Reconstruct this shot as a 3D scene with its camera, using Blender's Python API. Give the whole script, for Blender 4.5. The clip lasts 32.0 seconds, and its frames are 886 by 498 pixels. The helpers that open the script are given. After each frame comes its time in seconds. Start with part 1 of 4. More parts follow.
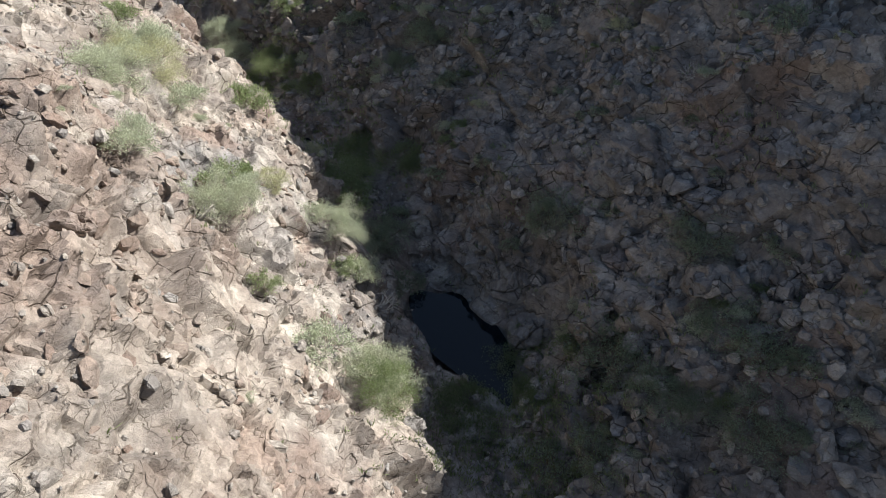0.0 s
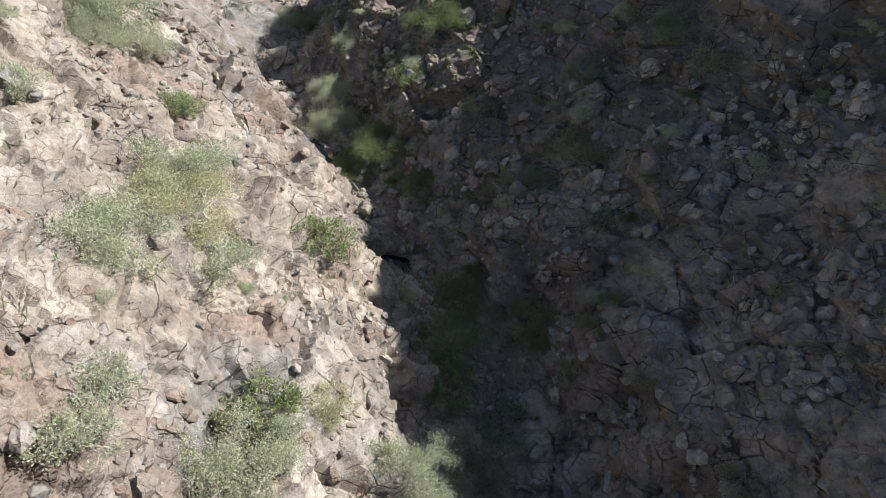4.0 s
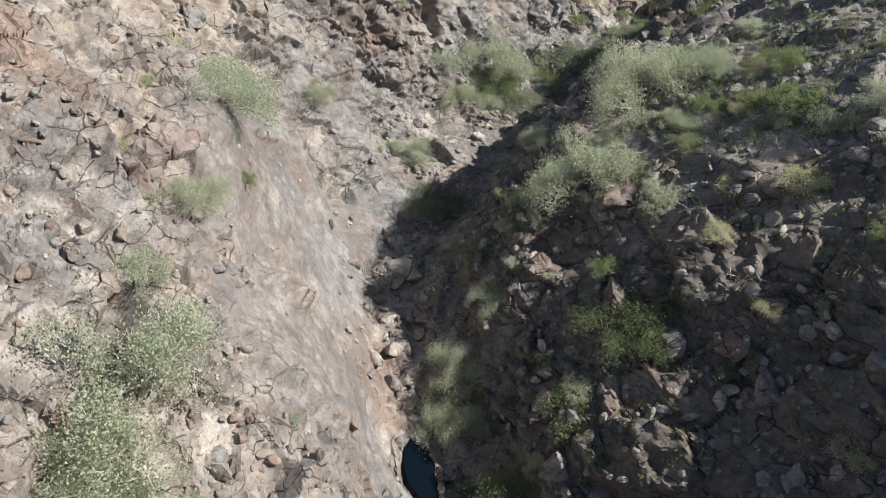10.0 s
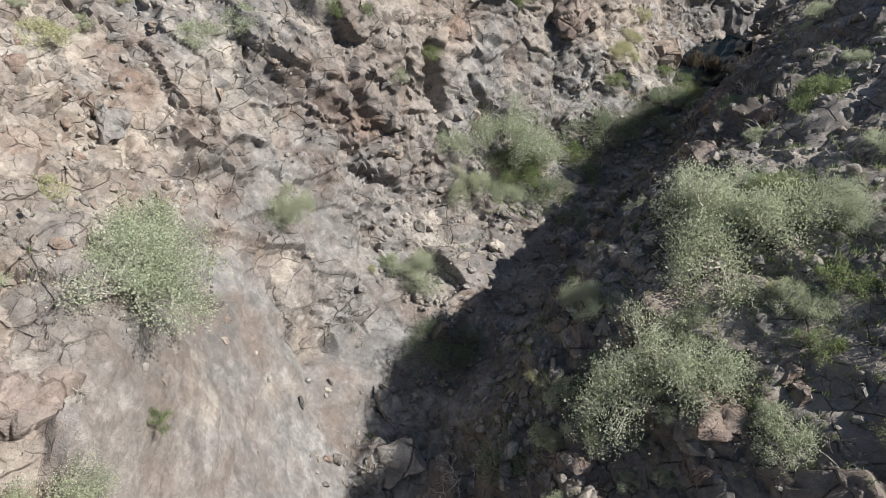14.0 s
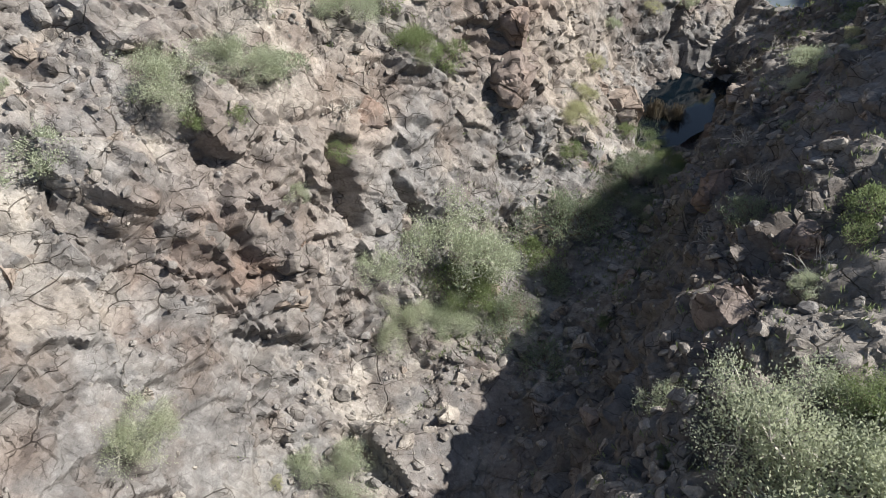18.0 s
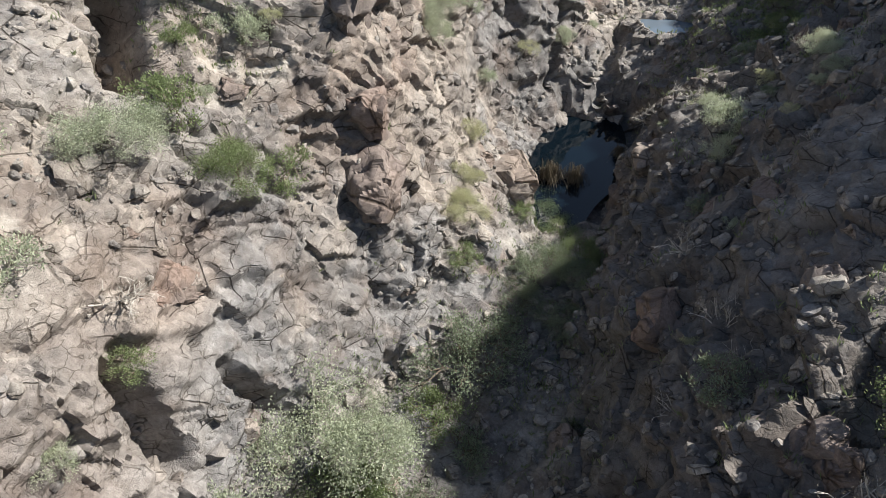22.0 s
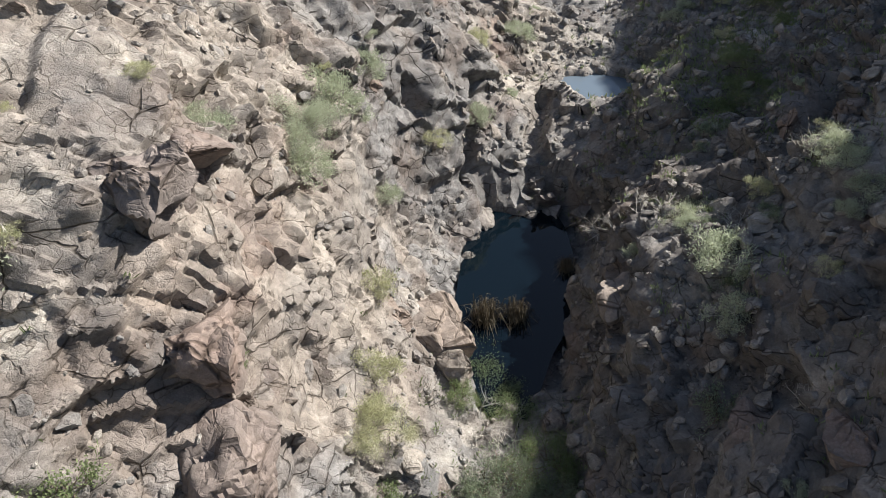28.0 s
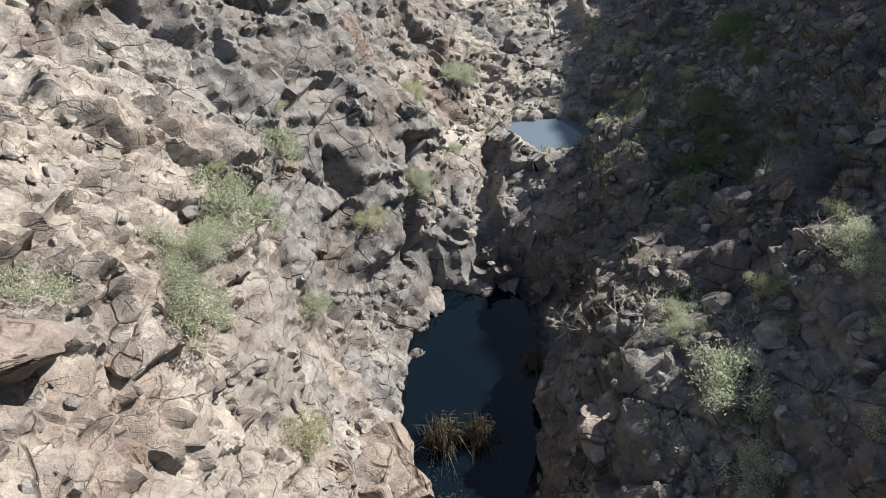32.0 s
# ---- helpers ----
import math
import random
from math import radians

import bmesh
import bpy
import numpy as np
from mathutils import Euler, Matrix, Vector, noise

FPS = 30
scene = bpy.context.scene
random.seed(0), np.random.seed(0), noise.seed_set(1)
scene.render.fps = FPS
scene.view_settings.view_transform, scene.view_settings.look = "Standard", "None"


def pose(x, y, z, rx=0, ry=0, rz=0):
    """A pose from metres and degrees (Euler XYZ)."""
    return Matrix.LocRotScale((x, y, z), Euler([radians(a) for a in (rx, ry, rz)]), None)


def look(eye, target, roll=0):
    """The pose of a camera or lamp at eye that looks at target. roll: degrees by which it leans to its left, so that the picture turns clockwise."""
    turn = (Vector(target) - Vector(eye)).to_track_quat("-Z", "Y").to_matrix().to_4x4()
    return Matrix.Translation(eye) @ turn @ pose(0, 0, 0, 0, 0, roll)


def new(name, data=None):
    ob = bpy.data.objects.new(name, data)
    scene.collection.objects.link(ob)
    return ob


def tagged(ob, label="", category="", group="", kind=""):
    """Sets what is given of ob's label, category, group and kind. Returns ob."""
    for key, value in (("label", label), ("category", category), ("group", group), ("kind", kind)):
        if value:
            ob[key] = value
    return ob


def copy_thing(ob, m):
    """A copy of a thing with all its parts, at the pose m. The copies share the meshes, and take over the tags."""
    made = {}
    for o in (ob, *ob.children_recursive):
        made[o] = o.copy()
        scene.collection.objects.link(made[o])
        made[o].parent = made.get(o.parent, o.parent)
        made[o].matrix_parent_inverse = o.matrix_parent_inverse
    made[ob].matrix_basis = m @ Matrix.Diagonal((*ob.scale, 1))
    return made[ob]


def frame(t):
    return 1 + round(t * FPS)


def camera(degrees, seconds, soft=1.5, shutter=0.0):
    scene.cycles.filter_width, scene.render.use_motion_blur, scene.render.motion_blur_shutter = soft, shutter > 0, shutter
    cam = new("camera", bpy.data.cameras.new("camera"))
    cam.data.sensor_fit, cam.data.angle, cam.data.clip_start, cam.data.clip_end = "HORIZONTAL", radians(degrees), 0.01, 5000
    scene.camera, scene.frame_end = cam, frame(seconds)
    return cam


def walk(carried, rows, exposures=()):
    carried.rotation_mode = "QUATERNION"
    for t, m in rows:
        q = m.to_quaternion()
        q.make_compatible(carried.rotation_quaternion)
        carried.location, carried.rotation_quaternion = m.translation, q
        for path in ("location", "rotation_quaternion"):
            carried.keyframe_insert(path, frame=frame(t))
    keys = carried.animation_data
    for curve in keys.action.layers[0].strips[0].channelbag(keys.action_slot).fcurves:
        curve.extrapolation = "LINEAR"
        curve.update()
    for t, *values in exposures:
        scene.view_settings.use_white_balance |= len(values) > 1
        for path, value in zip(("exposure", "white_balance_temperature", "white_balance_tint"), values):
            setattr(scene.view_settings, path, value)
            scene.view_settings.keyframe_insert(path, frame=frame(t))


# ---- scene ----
cam = camera(68.2, 32.0, 0.8)
METRES, EYE, TILT, LEAN, TURN = 70.0, 20.0, -38.0, 0.0, 0.0
ROWS = [
    (0.0, 0.0, 0.0, 0.0, 0.0, 0.0, -0.0),
    (0.5, -0.0002, 0.0138, 0.011, 0.79, -0.01, -0.59),
    (1.0, -0.0012, 0.0281, 0.0224, 1.51, -0.02, -1.18),
    (1.5, -0.003, 0.0426, 0.0337, 3.24, -0.04, -2.58),
    (2.0, -0.0052, 0.0574, 0.0452, 5.87, -0.23, -4.6),
    (2.5, -0.0079, 0.0723, 0.0564, 7.1, -0.32, -5.53),
    (4.5, -0.0241, 0.1248, 0.1082, 10.93, -0.91, -8.6),
    (5.0, -0.0303, 0.1258, 0.1373, 12.63, -1.28, -9.88),
    (5.5, -0.0369, 0.1276, 0.1647, 12.83, -1.31, -10.05),
    (6.0, -0.0431, 0.1356, 0.1824, 12.81, -1.27, -10.09),
    (6.5, -0.0489, 0.1466, 0.1956, 12.92, -1.3, -10.17),
    (7.0, -0.0546, 0.1594, 0.207, 13.48, -1.4, -10.57),
    (7.5, -0.0605, 0.1724, 0.218, 14.26, -1.53, -11.14),
    (8.0, -0.0671, 0.186, 0.2288, 15.77, -1.82, -12.2),
    (8.5, -0.0742, 0.1992, 0.2398, 17.42, -2.21, -13.32),
    (9.0, -0.082, 0.2119, 0.2498, 18.79, -2.51, -14.29),
    (9.5, -0.0899, 0.2248, 0.2603, 19.82, -2.79, -14.94),
    (10.0, -0.0982, 0.2376, 0.2704, 20.36, -2.92, -15.32),
    (10.5, -0.1063, 0.25, 0.2805, 20.45, -2.95, -15.36),
    (11.0, -0.1142, 0.2625, 0.2906, 20.51, -2.97, -15.37),
    (11.5, -0.1224, 0.2749, 0.3004, 20.51, -2.94, -15.37),
    (12.0, -0.1304, 0.2873, 0.3101, 20.53, -2.94, -15.36),
    (12.5, -0.1387, 0.2995, 0.3196, 20.48, -2.92, -15.34),
    (13.0, -0.1466, 0.3119, 0.329, 20.51, -2.92, -15.34),
    (13.5, -0.1546, 0.3244, 0.3382, 20.52, -2.92, -15.33),
    (14.0, -0.1625, 0.3367, 0.3476, 20.46, -2.92, -15.27),
    (14.5, -0.1701, 0.3493, 0.3569, 19.6, -2.71, -14.68),
    (16.5, -0.1975, 0.4003, 0.3938, 16.68, -2.02, -12.54),
    (17.0, -0.2032, 0.4127, 0.403, 16.08, -1.91, -12.09),
    (17.5, -0.2089, 0.4249, 0.412, 15.36, -1.79, -11.59),
    (18.0, -0.2143, 0.4372, 0.4209, 14.27, -1.58, -10.81),
    (18.5, -0.219, 0.4493, 0.4302, 12.28, -1.28, -9.39),
    (19.0, -0.2231, 0.4616, 0.4393, 10.51, -1.03, -8.11),
    (19.5, -0.2265, 0.4739, 0.4483, 8.91, -0.83, -6.93),
    (20.0, -0.2293, 0.4863, 0.4572, 7.43, -0.68, -5.83),
    (20.5, -0.2317, 0.4984, 0.4662, 5.94, -0.55, -4.69),
    (21.0, -0.2335, 0.5106, 0.4752, 4.52, -0.46, -3.62),
    (21.5, -0.2351, 0.5228, 0.4841, 3.98, -0.42, -3.15),
    (22.0, -0.2366, 0.5347, 0.493, 4.01, -0.43, -3.16),
    (22.5, -0.238, 0.5461, 0.5016, 4.03, -0.41, -3.14),
    (23.0, -0.2393, 0.5574, 0.5103, 4.07, -0.44, -3.16),
    (23.5, -0.2403, 0.5684, 0.5184, 4.14, -0.39, -3.1),
    (24.0, -0.2414, 0.5785, 0.5266, 2.84, -0.4, -2.19),
    (24.5, -0.2418, 0.5879, 0.534, 1.74, -0.36, -1.3),
    (25.0, -0.242, 0.5967, 0.5409, 1.0, -0.37, -0.71),
    (25.5, -0.242, 0.6047, 0.5475, -0.28, -0.4, 0.25),
    (27.5, -0.2397, 0.635, 0.5712, -2.74, -0.45, 2.36),
    (28.0, -0.2389, 0.6423, 0.577, -3.62, -0.52, 3.02),
    (28.5, -0.238, 0.6495, 0.5825, -4.52, -0.57, 3.72),
    (29.0, -0.237, 0.6566, 0.5881, -5.31, -0.64, 4.28),
    (29.5, -0.2358, 0.6635, 0.5936, -6.38, -0.74, 5.09),
    (30.0, -0.2345, 0.6704, 0.599, -6.88, -0.79, 5.47),
    (30.5, -0.2331, 0.6773, 0.6046, -6.86, -0.79, 5.47),
    (31.0, -0.2317, 0.6841, 0.6101, -6.85, -0.79, 5.46),
    (31.5, -0.2303, 0.6909, 0.6156, -6.97, -0.8, 5.56),
    (32.0, -0.2288, 0.6975, 0.6211, -8.37, -0.97, 6.59),
]
walk(cam, [(t, pose(0, 0, EYE, TILT, LEAN, TURN) @ pose(METRES * x, METRES * y, METRES * z, 90 + pitch, roll, yaw)) for t, x, y, z, yaw, pitch, roll in ROWS], [(0.0, 0.88), (2.5, 0.84), (5.5, 0.78), (9.0, 0.68), (13.0, 0.58), (18.0, 0.68), (32.0, 0.78)])

# ---- world and sun ----
SUN_AZ, SUN_EL = 20.0, 42.0          # degrees: from +x towards +y, and above the horizon
world = bpy.data.worlds.new("sky_world")
scene.world = world
world.use_nodes = True
wn = world.node_tree.nodes
sky = wn.new("ShaderNodeTexSky")
sky.sky_type, sky.sun_disc = "NISHITA", False
sky.sun_elevation, sky.sun_rotation = radians(SUN_EL), radians(90 - SUN_AZ)
world.node_tree.links.new(sky.outputs[0], wn["Background"].inputs[0])
wn["Background"].inputs[1].default_value = 0.064
sun = new("sun", bpy.data.lights.new("sun", "SUN"))
sun.data.energy, sun.data.angle, sun.data.color = 5.0, radians(0.6), (1.0, 0.965, 0.92)
to_sun = Vector((math.cos(radians(SUN_EL)) * math.cos(radians(SUN_AZ)), math.cos(radians(SUN_EL)) * math.sin(radians(SUN_AZ)), math.sin(radians(SUN_EL))))
sun.matrix_world = look((0, 0, 0), -to_sun)

# ---- noise on arrays ----


def rnd(ix, iy, iz, k):
    """Random numbers 0..1 for whole-number cells."""
    h = ix.astype(np.uint32) * np.uint32(374761393) + iy.astype(np.uint32) * np.uint32(668265263) + iz.astype(np.uint32) * np.uint32(2147483647) + np.uint32((k * 974711 + 12345) & 0xFFFFFFFF)
    h = (h ^ (h >> np.uint32(13))) * np.uint32(1274126177)
    h = (h ^ (h >> np.uint32(15))) * np.uint32(2246822519)
    h ^= h >> np.uint32(14)
    return (h & np.uint32(0xFFFFFF)).astype(np.float32) / np.float32(16777216)


def vnoise(p, size, k=0):
    """Smooth noise, -1..1."""
    q = p / np.asarray(size, np.float32)
    f = np.floor(q)
    u = (q - f).astype(np.float32)
    u = u * u * (3 - 2 * u)
    i = f.astype(np.int64)
    out = np.zeros(len(p), np.float32)
    for a in (0, 1):
        wa = u[:, 0] if a else 1 - u[:, 0]
        for b in (0, 1):
            wb = wa * (u[:, 1] if b else 1 - u[:, 1])
            for c in (0, 1):
                w = wb * (u[:, 2] if c else 1 - u[:, 2])
                out += w * rnd(i[:, 0] + a, i[:, 1] + b, i[:, 2] + c, k)
    return out * 2 - 1


def fbm(p, size, octaves, k=0, gain=0.5):
    out, amp = np.zeros(len(p), np.float32), 1.0
    for o in range(octaves):
        out += amp * vnoise(p, np.asarray(size, np.float32) / 2.03**o, k + o)
        amp *= gain
    return out


def cell_hash(ix, iy, iz, k):
    """One random 32-bit number for each whole-number cell."""
    h = ix * np.uint32(374761393) + iy * np.uint32(668265263) + iz * np.uint32(2246822519) + np.uint32((k * 974711 + 12345) & 0xFFFFFFFF)
    h = (h ^ (h >> np.uint32(13))) * np.uint32(1274126177)
    h = (h ^ (h >> np.uint32(15))) * np.uint32(2246822519)
    return h ^ (h >> np.uint32(14))


def facets(p, size, k, scarp, tilt=0.9):
    """Faulted rock: each cell holds a tilted flat face, some standing proud, with a short steep scarp to the next face.
    Returns the height, the distance from the nearest edge and four random numbers of the cell."""
    q = (p / np.asarray(size, np.float32)).astype(np.float32)
    i = np.floor(q)
    f = (q - i).astype(np.float32)
    c = i.astype(np.int64).astype(np.uint32)
    n = len(p)
    d1, d2 = np.full(n, 99, np.float32), np.full(n, 99, np.float32)
    v1, v2 = np.zeros(n, np.float32), np.zeros(n, np.float32)
    who = np.zeros(n, np.uint32)
    tenth, eighth, half, way = np.float32(1 / 1023), np.float32(1 / 255), np.float32(0.5), np.float32(tilt)
    m10, m8 = np.uint32(1023), np.uint32(255)
    for a in (-1, 0, 1):
        for b in (-1, 0, 1):
            for e in (-1, 0, 1):
                ca, cb, ce = c[:, 0] + np.uint32(a & 0xFFFFFFFF), c[:, 1] + np.uint32(b & 0xFFFFFFFF), c[:, 2] + np.uint32(e & 0xFFFFFFFF)
                j = cell_hash(ca, cb, ce, k)
                g = cell_hash(ca, cb, ce, k + 7)
                rx = f[:, 0] - (np.float32(a) + (j & m10) * tenth)
                ry = f[:, 1] - (np.float32(b) + (j >> np.uint32(10) & m10) * tenth)
                rz = f[:, 2] - (np.float32(e) + (j >> np.uint32(20) & m10) * tenth)
                dist = np.sqrt(rx * rx + ry * ry + rz * rz)
                v = np.maximum((g & m8) * eighth - np.float32(0.42), np.float32(-0.1))
                v += way * (rx * ((g >> np.uint32(8) & m8) * eighth - half) + ry * ((g >> np.uint32(16) & m8) * eighth - half) + rz * ((g >> np.uint32(24)) * eighth - half))
                win = dist < d1
                second = dist < d2
                v2 = np.where(win, v1, np.where(second, v, v2))
                d2 = np.where(win, d1, np.minimum(d2, dist))
                v1 = np.where(win, v, v1)
                who = np.where(win, g, who)
                d1 = np.minimum(d1, dist)
    edge = d2 - d1
    w = 0.5 + 0.5 * smooth(edge, 0, scarp)
    rs = [(who >> np.uint32(8 * j) & m8).astype(np.float32) * eighth for j in range(4)]
    return (v1 * w + v2 * (1 - w) - 0.1).astype(np.float32), edge, rs


def smooth(a, lo, hi):
    t = np.clip((a - lo) / (hi - lo), 0, 1)
    return t * t * (3 - 2 * t)


# ---- the ravine: its stream line, and heights above the bed at distances from it ----
STREAM_Y = [-60, -12, 0, 10, 17, 25, 31, 36, 42, 47, 54, 60, 66, 70, 75, 81, 86, 92, 110, 200]
STREAM_X = [8, 4, 3, 1.8, 0.7, -3, -7.5, -12, -16.5, -18.3, -17.5, -16, -15.6, -14.5, -13.5, -11.8, -8.5, -6, -2, 10]
BED_Y = [-60, -12, 10, 17, 21, 25, 33, 38, 47, 54, 60, 66, 72, 74.5, 80.5, 83, 86, 89, 92, 110, 200]
BED_Z = [0, 1.6, 2.2, 2.0, 3.0, 3.6, 4.3, 4.3, 5.1, 6.2, 7.0, 7.6, 8.1, 7.7, 7.7, 10.0, 11.0, 11.0, 12.5, 16, 26]
REACH = [-12, 2, 10, 18, 26, 33, 40, 46, 52, 58, 64, 69, 74, 79, 84, 90, 110]
OFF_W = [-120, -60, -30, -20, -13, -10, -8, -6, -4, -2, 0]
OFF_E = [0, 2, 4, 6, 8, 11, 15, 20, 30, 45, 70, 120]
WEST_LOW = [
    [30.0, 26.0, 20.4, 16.7, 13.8, 12.0, 10.4, 8.3, 5.7, 2.9],
    [30.0, 26.0, 20.5, 16.6, 13.3, 11.0, 9.2, 6.8, 4.3, 0.9],
    [30.0, 26.0, 20.6, 16.4, 13.1, 10.7, 7.5, 4.7, 3.2, 0.9],
    [30.0, 26.0, 20.7, 15.9, 11.5, 9.2, 6.5, 4.7, 3.3, 0.9],
    [30.0, 26.0, 20.8, 15.8, 10.3, 8.1, 6.7, 5.4, 3.8, 0.9],
    [30.0, 26.0, 20.6, 16.2, 12.4, 9.5, 8.2, 6.9, 4.6, 0.9],
    [30.0, 26.0, 20.5, 16.3, 14.3, 11.7, 10.6, 7.2, 3.4, 0.9],
    [30.0, 26.0, 20.6, 15.9, 11.6, 9.0, 7.1, 4.6, 1.8, 0.5],
]
WEST_HIGH = [
    [30.0, 26.0, 20.6, 15.6, 10.7, 8.6, 5.0, 1.9, 0.9, 1.0],
    [30.0, 26.0, 20.6, 15.8, 11.6, 9.2, 6.0, 1.6, 0.2, 0.1],
    [30.0, 26.0, 20.6, 16.1, 12.0, 8.8, 6.6, 2.8, 0.3, -0.2],
    [30.0, 26.0, 20.5, 16.2, 12.5, 9.8, 8.8, 6.9, 3.0, 0.9],
    [30.0, 26.0, 20.5, 16.2, 12.9, 11.8, 10.8, 8.4, 2.9, 1.2],
    [30.0, 26.0, 20.4, 16.2, 13.1, 11.8, 10.6, 8.8, 2.2, 0.7],
    [30.0, 26.0, 20.5, 16.1, 12.6, 10.4, 8.0, 4.8, 1.7, -0.1],
    [30.0, 26.0, 20.6, 15.7, 11.3, 8.3, 5.7, 3.0, 1.1, 0.3],
    [30.0, 26.0, 21.2, 13.2, 6.1, 3.3, 1.8, 0.8, 0.3, 0.1],
]
EAST_LOW = [
    [0.0, -0.4, -0.6, -0.4, 0.3, 1.9, 5.0, 16.0, 28.0, 38.0, 40.0, 42.0],
    [0.0, 0.8, 1.2, 1.8, 2.6, 4.4, 7.6, 16.0, 28.0, 38.0, 40.0, 42.0],
    [0.0, 0.8, 2.6, 3.2, 3.9, 6.1, 9.2, 16.0, 28.0, 38.0, 40.0, 42.0],
    [0.0, 0.8, 3.0, 4.6, 6.2, 9.0, 10.6, 16.0, 28.0, 38.0, 40.0, 42.0],
    [0.0, 0.8, 2.5, 3.2, 5.0, 7.0, 10.1, 16.0, 28.0, 38.0, 40.0, 42.0],
    [0.0, 0.8, 2.7, 3.7, 4.8, 6.0, 9.6, 16.0, 27.5, 38.0, 40.0, 42.0],
    [0.0, 0.8, 2.9, 3.7, 4.7, 6.6, 9.0, 13.6, 22.8, 33, 39, 42.0],
    [0.0, 1.8, 4.1, 5.3, 6.4, 7.5, 9.6, 12.2, 19.0, 28, 35, 42.0],
]
EAST_HIGH = [
    [0.0, 1.2, 5.4, 7.2, 7.6, 8.7, 10.3, 13.1, 18.0, 24.0, 30.0, 42.0],
    [0.0, 0.8, 4.7, 6.9, 8.2, 9.6, 11.4, 14.0, 18.0, 24.0, 30.0, 42.0],
    [0.0, 0.6, 4.3, 6.4, 8.4, 10.2, 12.3, 14.8, 18.0, 24.0, 30.0, 42.0],
    [0.0, 0.2, 3.3, 5.0, 7.4, 10.2, 12.7, 15.3, 27.0, 33.0, 30.0, 42.0],
    [0.0, 0.6, 4.4, 5.1, 7.1, 9.3, 12.5, 15.4, 32.0, 40.0, 41, 42.0],
    [0.0, 0.5, 3.8, 4.7, 6.0, 9.2, 12.2, 15.2, 33.5, 40.0, 41, 42.0],
    [0.0, 0.8, 2.7, 3.7, 4.4, 8.0, 11.5, 14.6, 28.6, 37, 41, 42.0],
    [0.0, 0.8, 1.8, 3.0, 4.5, 7.1, 10.4, 14.8, 30.3, 39, 42, 43.0],
    [0.0, 0.2, 0.5, 1.1, 2.0, 3.8, 6.7, 14, 27, 36, 42, 43.0],
]


# spurs and hollows of the walls: place, and how far the rock stands out
SPURS = [(-6.0, 14.0, 8.2, -0.3), (-10.3, 14.2, 13.1, 1.3), (-13.6, 29.5, 10.9, -0.3), (-18.8, 31.2, 14.2, -0.3), (-22.1, 37.0, 14.7, 0.5), (-19.1, 37.5, 11.4, -0.4), (-22.8, 40.0, 14.5, 0.3), (-23.7, 53.8, 9.0, -0.4), (-25.6, 57.8, 14.5, 0.3), (-20.7, 70.2, 16.9, 0.5), (-18.6, 78.8, 16.4, 0.3)]
SPURS += [(-2.4, 36.0, 9.9, -0.3), (-12.3, 48.2, 11.2, 0.6), (-7.3, 48.8, 13.4, 0.2), (-15.3, 61.0, 7.6, -0.3), (-10.0, 73.2, 12.0, 0.2), (-10.8, 81.2, 8.9, -0.5), (-8.0, 86.0, 11.2, 0.3)]
# clefts in the walls: from a place to a place, half width and depth
CLEFTS = [(-25.7, 54.7, 13.9, -23.4, 54.0, 9.2, 0.16, 0.5), (-23.9, 58.9, 12.6, -22.8, 58.8, 10.5, 0.20, 0.6), (-25.5, 55.0, 12.6, -23.5, 54.3, 9.5, 0.20, 0.5), (-24.2, 59.6, 13.5, -23.2, 58.9, 10.9, 0.25, 0.7), (-22.9, 61.5, 11.3, -22.1, 61.6, 9.4, 0.25, 0.6), (-26.9, 67.8, 19.0, -26.1, 65.8, 17.2, 0.50, 1.6), (-22.2, 67.6, 15.8, -21.5, 66.0, 13.6, 0.30, 0.8), (-19.7, 74.5, 17.1, -19.3, 72.4, 15.3, 0.50, 0.8), (-13.5, 85.2, 12.8, -13.8, 81.7, 10.1, 0.22, 0.5)]
CLEFTS += [(-11.1, 83.5, 10.3, -10.2, 87.2, 11.0, 0.40, 0.6), (-29.0, 44.6, 15.8, -28.1, 45.5, 14.8, 0.25, 0.5), (-8.6, 12.1, 12.7, -8.0, 12.8, 12.1, 0.20, 0.4), (-8.1, 11.0, 12.6, -7.8, 11.9, 12.0, 0.20, 0.4), (-19.1, 32.3, 13.8, -18.4, 31.3, 13.5, 0.30, 0.7), (-16.1, 82.5, 14.3, -15.4, 81.2, 12.2, 0.22, 0.5), (-20.9, 67.5, 14.0, -19.2, 68.0, 12.3, 0.20, 0.4), (-24.3, 60.1, 13.5, -23.6, 61.5, 12.3, 0.25, 0.5)]
# patches of other rock: place, reach, more grey, more red, more pale dust
PATCHES = [(-21, 44, 8, 4.5, 0.7, -0.3, -0.4), (-25, 58, 12, 4.0, -0.3, 0.1, 0.15), (-22, 63.5, 11, 3.5, 0.5, -0.3, -0.2), (-20.5, 68.5, 15, 2.6, -0.7, 0.6, -0.3), (-24.5, 62, 14, 2.0, -0.5, 0.6, 0.0), (-20, 72.5, 16, 4.5, -0.8, 0.15, 0.4), (-20, 78.5, 17, 4.0, -0.4, 0.1, 0.25), (-18, 73, 12, 3.0, -0.4, 0.0, 0.25), (-15, 82, 12, 5.0, 0.6, -0.4, -0.3)]
